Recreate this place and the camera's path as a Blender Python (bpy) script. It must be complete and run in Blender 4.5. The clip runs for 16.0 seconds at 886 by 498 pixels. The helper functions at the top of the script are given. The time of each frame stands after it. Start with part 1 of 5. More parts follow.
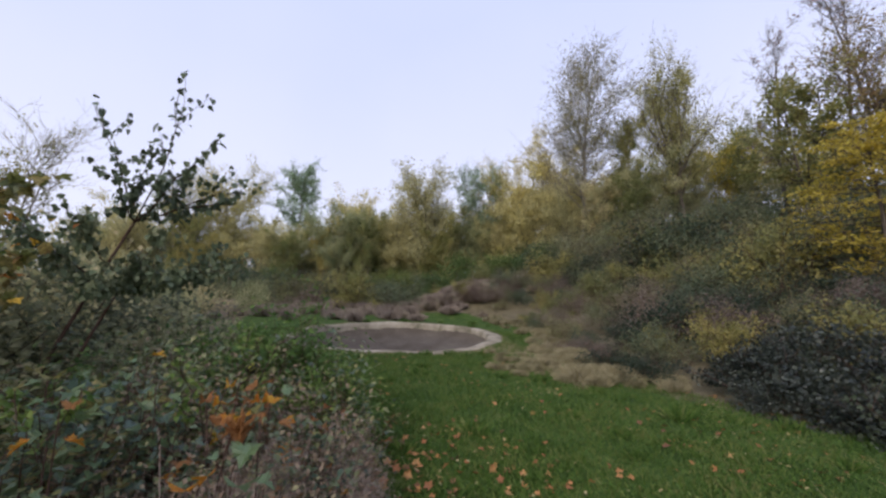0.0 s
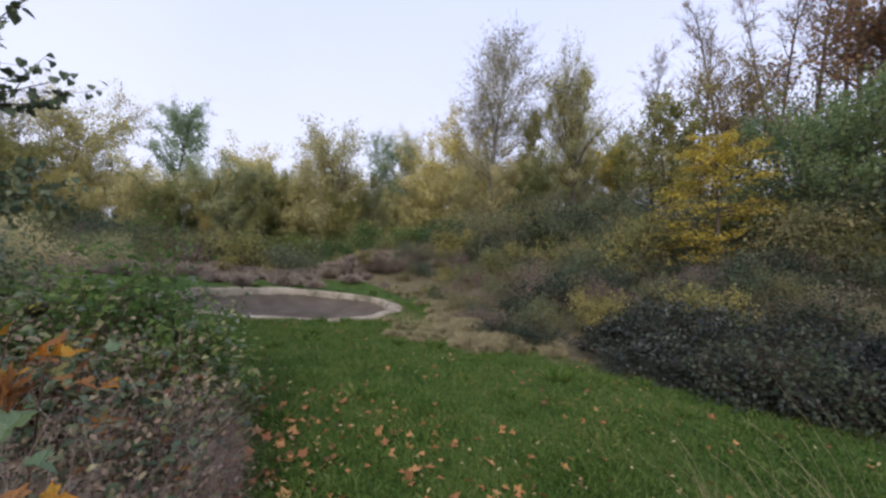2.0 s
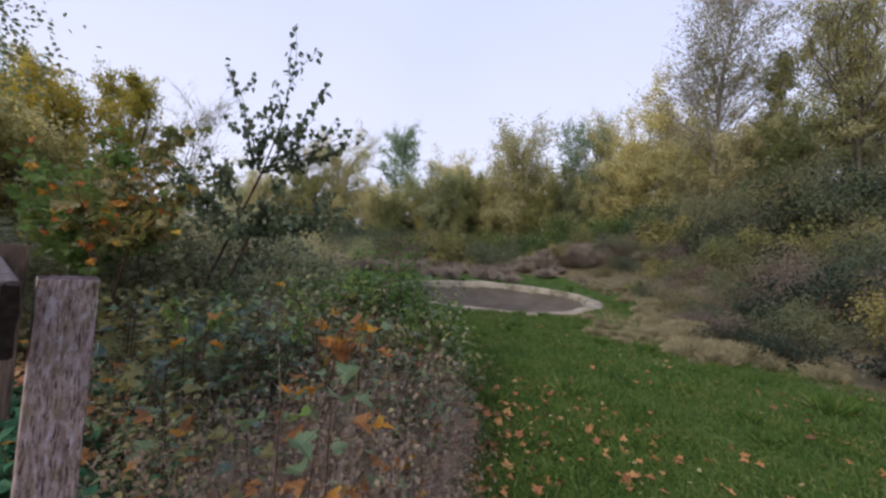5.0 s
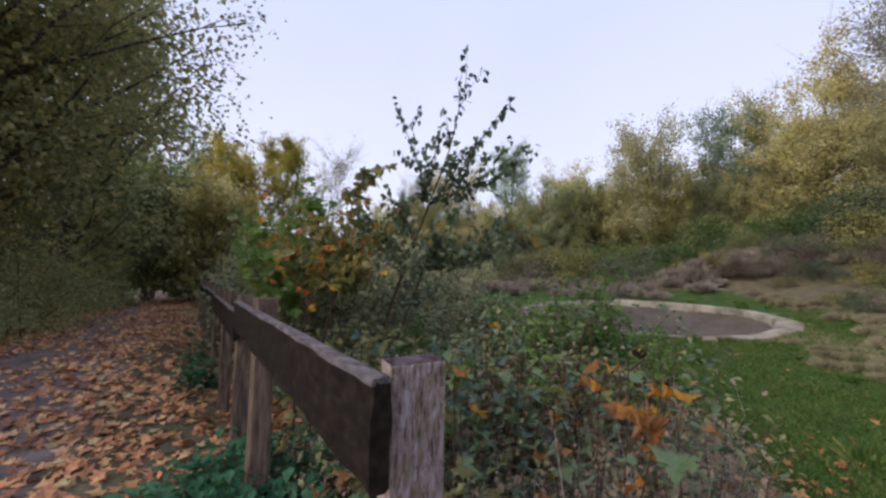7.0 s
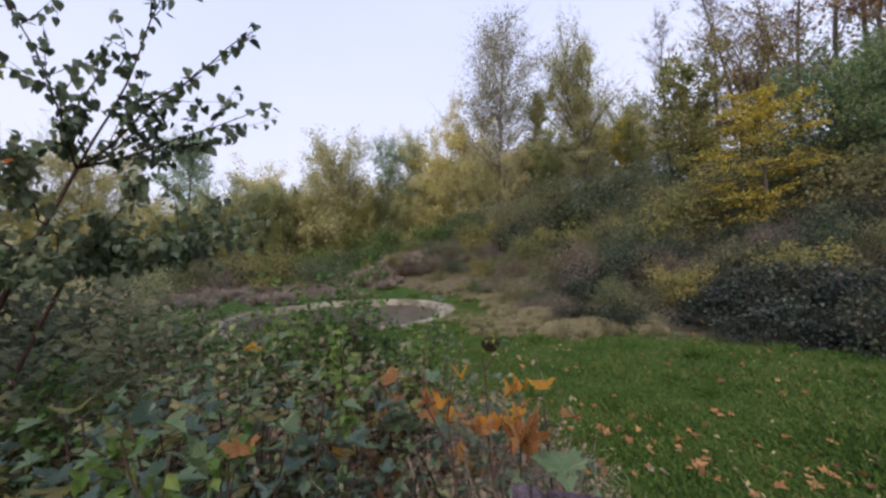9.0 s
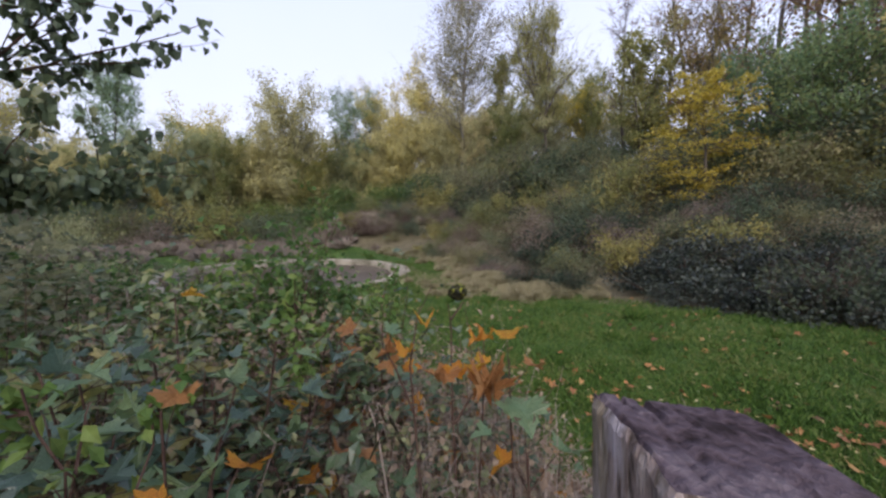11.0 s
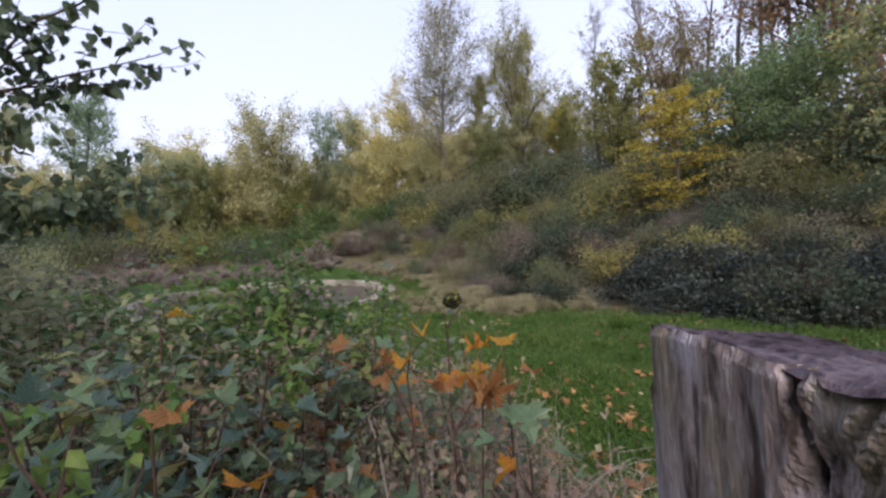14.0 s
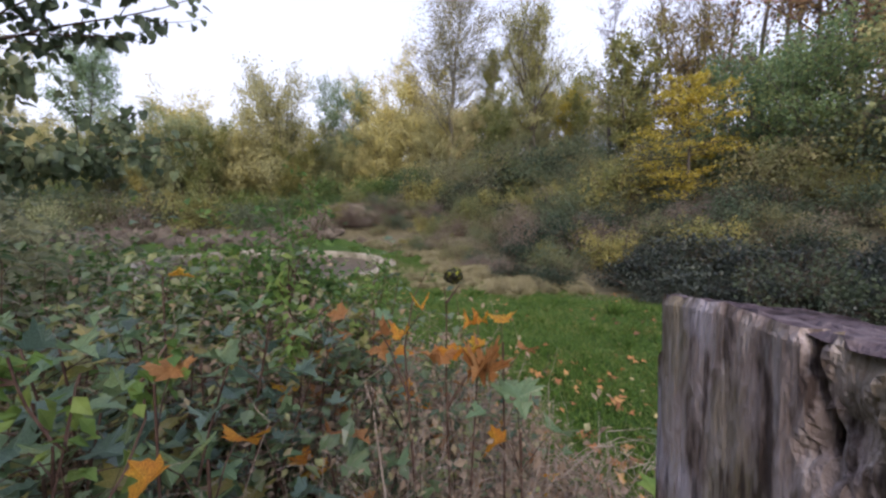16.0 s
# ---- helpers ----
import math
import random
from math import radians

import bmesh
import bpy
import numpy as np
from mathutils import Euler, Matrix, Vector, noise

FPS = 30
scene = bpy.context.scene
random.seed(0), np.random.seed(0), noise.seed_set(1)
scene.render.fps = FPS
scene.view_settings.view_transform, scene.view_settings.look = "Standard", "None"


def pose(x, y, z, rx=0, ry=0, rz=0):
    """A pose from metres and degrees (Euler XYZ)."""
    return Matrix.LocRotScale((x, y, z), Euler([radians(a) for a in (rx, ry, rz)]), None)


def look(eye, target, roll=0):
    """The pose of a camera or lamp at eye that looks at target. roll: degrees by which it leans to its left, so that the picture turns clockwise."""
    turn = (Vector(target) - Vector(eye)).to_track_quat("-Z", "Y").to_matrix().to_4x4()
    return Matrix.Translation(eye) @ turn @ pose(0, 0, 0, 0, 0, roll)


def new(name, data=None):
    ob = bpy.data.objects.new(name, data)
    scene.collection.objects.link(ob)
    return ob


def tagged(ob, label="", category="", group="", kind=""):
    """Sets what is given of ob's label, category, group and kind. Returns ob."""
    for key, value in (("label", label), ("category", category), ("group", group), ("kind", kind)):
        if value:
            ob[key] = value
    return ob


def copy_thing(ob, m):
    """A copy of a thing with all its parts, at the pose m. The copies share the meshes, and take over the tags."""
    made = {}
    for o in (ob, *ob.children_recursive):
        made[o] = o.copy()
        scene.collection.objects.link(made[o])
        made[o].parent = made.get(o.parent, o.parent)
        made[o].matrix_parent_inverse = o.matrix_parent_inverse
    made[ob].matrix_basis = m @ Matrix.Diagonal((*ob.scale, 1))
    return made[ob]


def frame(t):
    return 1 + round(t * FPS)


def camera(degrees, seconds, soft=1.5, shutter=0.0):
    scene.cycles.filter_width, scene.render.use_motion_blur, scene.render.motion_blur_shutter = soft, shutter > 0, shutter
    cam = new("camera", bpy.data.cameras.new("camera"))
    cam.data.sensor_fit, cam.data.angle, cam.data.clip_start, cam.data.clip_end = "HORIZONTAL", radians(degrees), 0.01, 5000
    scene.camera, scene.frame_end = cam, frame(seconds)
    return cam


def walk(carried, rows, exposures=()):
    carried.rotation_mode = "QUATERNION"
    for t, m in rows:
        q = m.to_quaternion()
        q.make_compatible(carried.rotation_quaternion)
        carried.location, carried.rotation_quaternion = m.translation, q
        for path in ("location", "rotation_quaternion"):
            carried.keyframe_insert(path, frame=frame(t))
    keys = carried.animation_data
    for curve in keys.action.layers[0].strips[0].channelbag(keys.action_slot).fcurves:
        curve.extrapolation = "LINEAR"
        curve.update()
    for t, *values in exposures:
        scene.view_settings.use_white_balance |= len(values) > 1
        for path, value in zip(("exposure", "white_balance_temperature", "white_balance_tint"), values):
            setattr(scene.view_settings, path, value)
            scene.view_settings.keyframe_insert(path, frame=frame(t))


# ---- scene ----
cam = camera(100.0, 16.0, soft=2.6)
PATH = [
    (0, (0.07, 0.102, 1.49), (0.092, 2.078, 1.798), 1.2),
    (0.5, (0.086, 0.182, 1.483), (0.43, 2.121, 1.83), -1.0),
    (1, (0.13, 0.284, 1.384), (0.546, 2.211, 1.717), -2.5),
    (1.5, (0.036, 0.364, 1.328), (0.489, 2.297, 1.57), 1.9),
    (2, (0.17, 0.422, 1.335), (0.691, 2.344, 1.525), 3.9),
    (2.5, (0.111, 0.373, 1.368), (0.576, 2.316, 1.473), 3.9),
    (3, (0.035, 0.245, 1.372), (0.22, 2.235, 1.308), 4.1),
    (3.5, (0.095, 0.315, 1.364), (0.053, 2.314, 1.378), 5.6),
    (4, (0.159, 0.319, 1.349), (0.031, 2.311, 1.467), 5.0),
    (4.5, (0.177, 0.273, 1.337), (-0.093, 2.25, 1.467), 3.4),
    (5, (0.057, 0.247, 1.367), (-0.418, 2.188, 1.453), 4.1),
    (7.5, (-1.08, 0.523, 1.426), (-2.124, 2.219, 1.611), 0.5),
    (8, (-1.298, 0.719, 1.404), (-1.581, 2.698, 1.456), -2.0),
    (8.5, (-1.435, 0.86, 1.417), (-1.122, 2.826, 1.612), -4.7),
    (9, (-1.436, 0.958, 1.372), (-0.934, 2.887, 1.538), -3.5),
    (11.5, (-1.462, 1.062, 1.306), (-0.727, 2.921, 1.251), -1.1),
    (12, (-1.468, 1.061, 1.302), (-0.749, 2.927, 1.316), -0.5),
    (12.5, (-1.469, 1.064, 1.304), (-0.704, 2.911, 1.241), -5.5),
    (13, (-1.477, 1.061, 1.298), (-0.641, 2.865, 1.512), -10.9),
    (13.5, (-1.474, 1.067, 1.283), (-0.683, 2.903, 1.310), -6.4),
    (14, (-1.486, 1.070, 1.279), (-0.681, 2.900, 1.331), -3.2),
    (14.5, (-1.497, 1.073, 1.268), (-0.714, 2.913, 1.311), -1.0),
    (15, (-1.494, 1.077, 1.269), (-0.697, 2.910, 1.193), -1.5),
    (15.5, (-1.496, 1.078, 1.265), (-0.682, 2.904, 1.200), 0.1),
    (16, (-1.490, 1.075, 1.270), (-0.697, 2.910, 1.203), 0.1),
]
walk(cam, [(t, look(eye, target, roll)) for t, eye, target, roll in PATH], [(0, 0.05, 6700, 15), (1.5, 0.08, 6700, 15), (2.5, 0.28, 6620, 15), (3.5, 0.22, 6650, 15), (5, 0.08, 6700, 15), (7.5, 0.1, 6700, 15), (8, 0.06, 6700, 15), (8.5, 0.27, 7000, 15), (9, 0.15, 6750, 15), (11.5, 0.33, 6550, 15), (14.5, 0.37, 6550, 15), (15, 0.42, 6500, 15), (16, 0.52, 6700, 15)])

# the sky: a thin even overcast over a low autumn sun
SUN_EL, SUN_ROT = radians(34), radians(205)
world = bpy.data.worlds.new("world")
scene.world = world
world.use_nodes = True
wn, wl = world.node_tree.nodes, world.node_tree.links
sky = wn.new("ShaderNodeTexSky")
sky.sky_type, sky.sun_disc, sky.sun_elevation, sky.sun_rotation = "NISHITA", False, SUN_EL, SUN_ROT
sky.dust_density = 3.0
wtc, wsep, wramp = wn.new("ShaderNodeTexCoord"), wn.new("ShaderNodeSeparateXYZ"), wn.new("ShaderNodeValToRGB")
wl.new(wtc.outputs["Generated"], wsep.inputs[0])
wnoise = wn.new("ShaderNodeTexNoise")
wnoise.inputs["Scale"].default_value, wnoise.inputs["Detail"].default_value = 2.2, 3.0
wl.new(wtc.outputs["Generated"], wnoise.inputs["Vector"])
wadd = wn.new("ShaderNodeMath")
wadd.operation = "MULTIPLY_ADD"
wl.new(wnoise.outputs["Fac"], wadd.inputs[0])
wadd.inputs[1].default_value = 0.35
wl.new(wsep.outputs["Z"], wadd.inputs[2])
wl.new(wadd.outputs[0], wramp.inputs[0])
wramp.color_ramp.elements[0].position, wramp.color_ramp.elements[0].color = 0.12, (0.78, 0.83, 0.97, 1)
wramp.color_ramp.elements[1].position, wramp.color_ramp.elements[1].color = 0.85, (0.57, 0.66, 0.95, 1)
wscale = wn.new("ShaderNodeVectorMath")
wscale.operation = "SCALE"
wscale.inputs["Scale"].default_value = 12.0
wl.new(wramp.outputs[0], wscale.inputs[0])
wmix = wn.new("ShaderNodeMix")
wmix.data_type = "RGBA"
wmix.inputs["Factor"].default_value = 0.9
wl.new(sky.outputs[0], wmix.inputs["A"])
wl.new(wscale.outputs[0], wmix.inputs["B"])
wl.new(wmix.outputs["Result"], wn["Background"].inputs["Color"])
wn["Background"].inputs["Strength"].default_value = 0.1
sun = bpy.data.lights.new("sun", "SUN")
sun.energy, sun.angle, sun.color = 2.4, radians(30), (1.0, 0.95, 0.88)
sun_ob = new("sun", sun)
sun_ob.matrix_world = look((math.sin(SUN_ROT) * 50, math.cos(SUN_ROT) * 50, 50 * math.tan(SUN_EL)), (0, 0, 0))

# ---- materials ----


def links(m):
    m.use_nodes = True
    return m.node_tree.nodes, m.node_tree.links, m.node_tree.nodes["Principled BSDF"]


def ramp(nodes, colours, constant=False):
    r = nodes.new("ShaderNodeValToRGB")
    e = r.color_ramp.elements
    for _ in range(len(colours) - 2):
        e.new(0.5)
    for i, c in enumerate(colours):
        e[i].position = i / len(colours) if constant else i / (len(colours) - 1)
        e[i].color = (*c, 1)
    if constant:
        r.color_ramp.interpolation = "CONSTANT"
    return r


def leaf_mat(name, colours, rough=0.6, through_light=0.48, spread=0.6, spots=0.22, tint=1.8, gloss=0.25):
    """Leaves: each its own tint, drifting over the plant and from plant to plant, with paler or browner blotches."""
    m = bpy.data.materials.new(name)
    n, l, b = links(m)
    geo, obj, tc = n.new("ShaderNodeNewGeometry"), n.new("ShaderNodeObjectInfo"), n.new("ShaderNodeTexCoord")
    noise_t = n.new("ShaderNodeTexNoise")
    noise_t.inputs["Scale"].default_value = 1.3
    l.new(tc.outputs["Object"], noise_t.inputs["Vector"])
    a = n.new("ShaderNodeMath"); a.operation = "MULTIPLY_ADD"
    l.new(geo.outputs["Random Per Island"], a.inputs[0]); a.inputs[1].default_value = 1 - spread
    s = n.new("ShaderNodeMath"); s.operation = "MULTIPLY"
    l.new(obj.outputs["Random"], s.inputs[0]); s.inputs[1].default_value = spread
    l.new(s.outputs[0], a.inputs[2])
    c = n.new("ShaderNodeMath"); c.operation = "MULTIPLY_ADD"
    l.new(noise_t.outputs["Fac"], c.inputs[0]); c.inputs[1].default_value = 0.9
    d = n.new("ShaderNodeMath"); d.operation = "SUBTRACT"
    l.new(a.outputs[0], d.inputs[0]); d.inputs[1].default_value = 0.45
    l.new(d.outputs[0], c.inputs[2])
    r = ramp(n, [tuple(min(0.75, v * tint * 1.09) for v in col) for col in colours])
    l.new(c.outputs[0], r.inputs[0])
    fine = n.new("ShaderNodeTexNoise")
    fine.inputs["Scale"].default_value, fine.inputs["Detail"].default_value = 38.0, 4.0
    l.new(tc.outputs["Object"], fine.inputs["Vector"])
    mr = n.new("ShaderNodeMapRange")
    mr.inputs["From Min"].default_value, mr.inputs["From Max"].default_value = 0.3, 0.7
    mr.inputs["To Min"].default_value, mr.inputs["To Max"].default_value = 1 - spots, 1 + spots
    l.new(fine.outputs["Fac"], mr.inputs["Value"])
    mul = n.new("ShaderNodeVectorMath"); mul.operation = "SCALE"
    l.new(r.outputs[0], mul.inputs[0]); l.new(mr.outputs[0], mul.inputs["Scale"])
    l.new(mul.outputs[0], b.inputs["Base Color"])
    b.inputs["Roughness"].default_value = rough
    b.inputs["Specular IOR Level"].default_value = gloss
    t = n.new("ShaderNodeBsdfTranslucent")
    l.new(mul.outputs[0], t.inputs["Color"])
    mix = n.new("ShaderNodeMixShader")
    mix.inputs[0].default_value = through_light
    l.new(b.outputs[0], mix.inputs[1]); l.new(t.outputs[0], mix.inputs[2])
    l.new(mix.outputs[0], n["Material Output"].inputs["Surface"])
    return m


def rough_mat(name, colours, scale=6.0, stretch=(1, 1, 1), rough=0.85, bump=0.4, detail=8.0, fine=60.0):
    m = bpy.data.materials.new(name)
    n, l, b = links(m)
    tc, mp = n.new("ShaderNodeTexCoord"), n.new("ShaderNodeMapping")
    mp.inputs["Scale"].default_value = stretch
    l.new(tc.outputs["Object"], mp.inputs["Vector"])
    big, small = n.new("ShaderNodeTexNoise"), n.new("ShaderNodeTexNoise")
    big.inputs["Scale"].default_value, big.inputs["Detail"].default_value = scale, detail
    small.inputs["Scale"].default_value, small.inputs["Detail"].default_value = fine, 5.0
    for t in (big, small):
        l.new(mp.outputs[0], t.inputs["Vector"])
    add = n.new("ShaderNodeMath"); add.operation = "MULTIPLY_ADD"
    l.new(small.outputs["Fac"], add.inputs[0]); add.inputs[1].default_value = 0.5
    sub = n.new("ShaderNodeMath"); sub.operation = "SUBTRACT"
    l.new(big.outputs["Fac"], sub.inputs[0]); sub.inputs[1].default_value = 0.25
    l.new(sub.outputs[0], add.inputs[2])
    mr = n.new("ShaderNodeMapRange")
    mr.inputs["From Min"].default_value, mr.inputs["From Max"].default_value = 0.3, 0.7
    l.new(add.outputs[0], mr.inputs["Value"])
    r = ramp(n, colours)
    l.new(mr.outputs[0], r.inputs[0])
    l.new(r.outputs[0], b.inputs["Base Color"])
    b.inputs["Roughness"].default_value = rough
    b.inputs["Specular IOR Level"].default_value = 0.15
    bp = n.new("ShaderNodeBump")
    bp.inputs["Strength"].default_value, bp.inputs["Distance"].default_value = bump, 0.02
    l.new(add.outputs[0], bp.inputs["Height"]); l.new(bp.outputs[0], b.inputs["Normal"])
    return m


GREEN = [(0.025, 0.05, 0.022), (0.05, 0.085, 0.03), (0.085, 0.12, 0.035), (0.13, 0.15, 0.04)]
OLIVE = [(0.045, 0.06, 0.025), (0.075, 0.085, 0.032), (0.12, 0.11, 0.04), (0.17, 0.14, 0.05)]
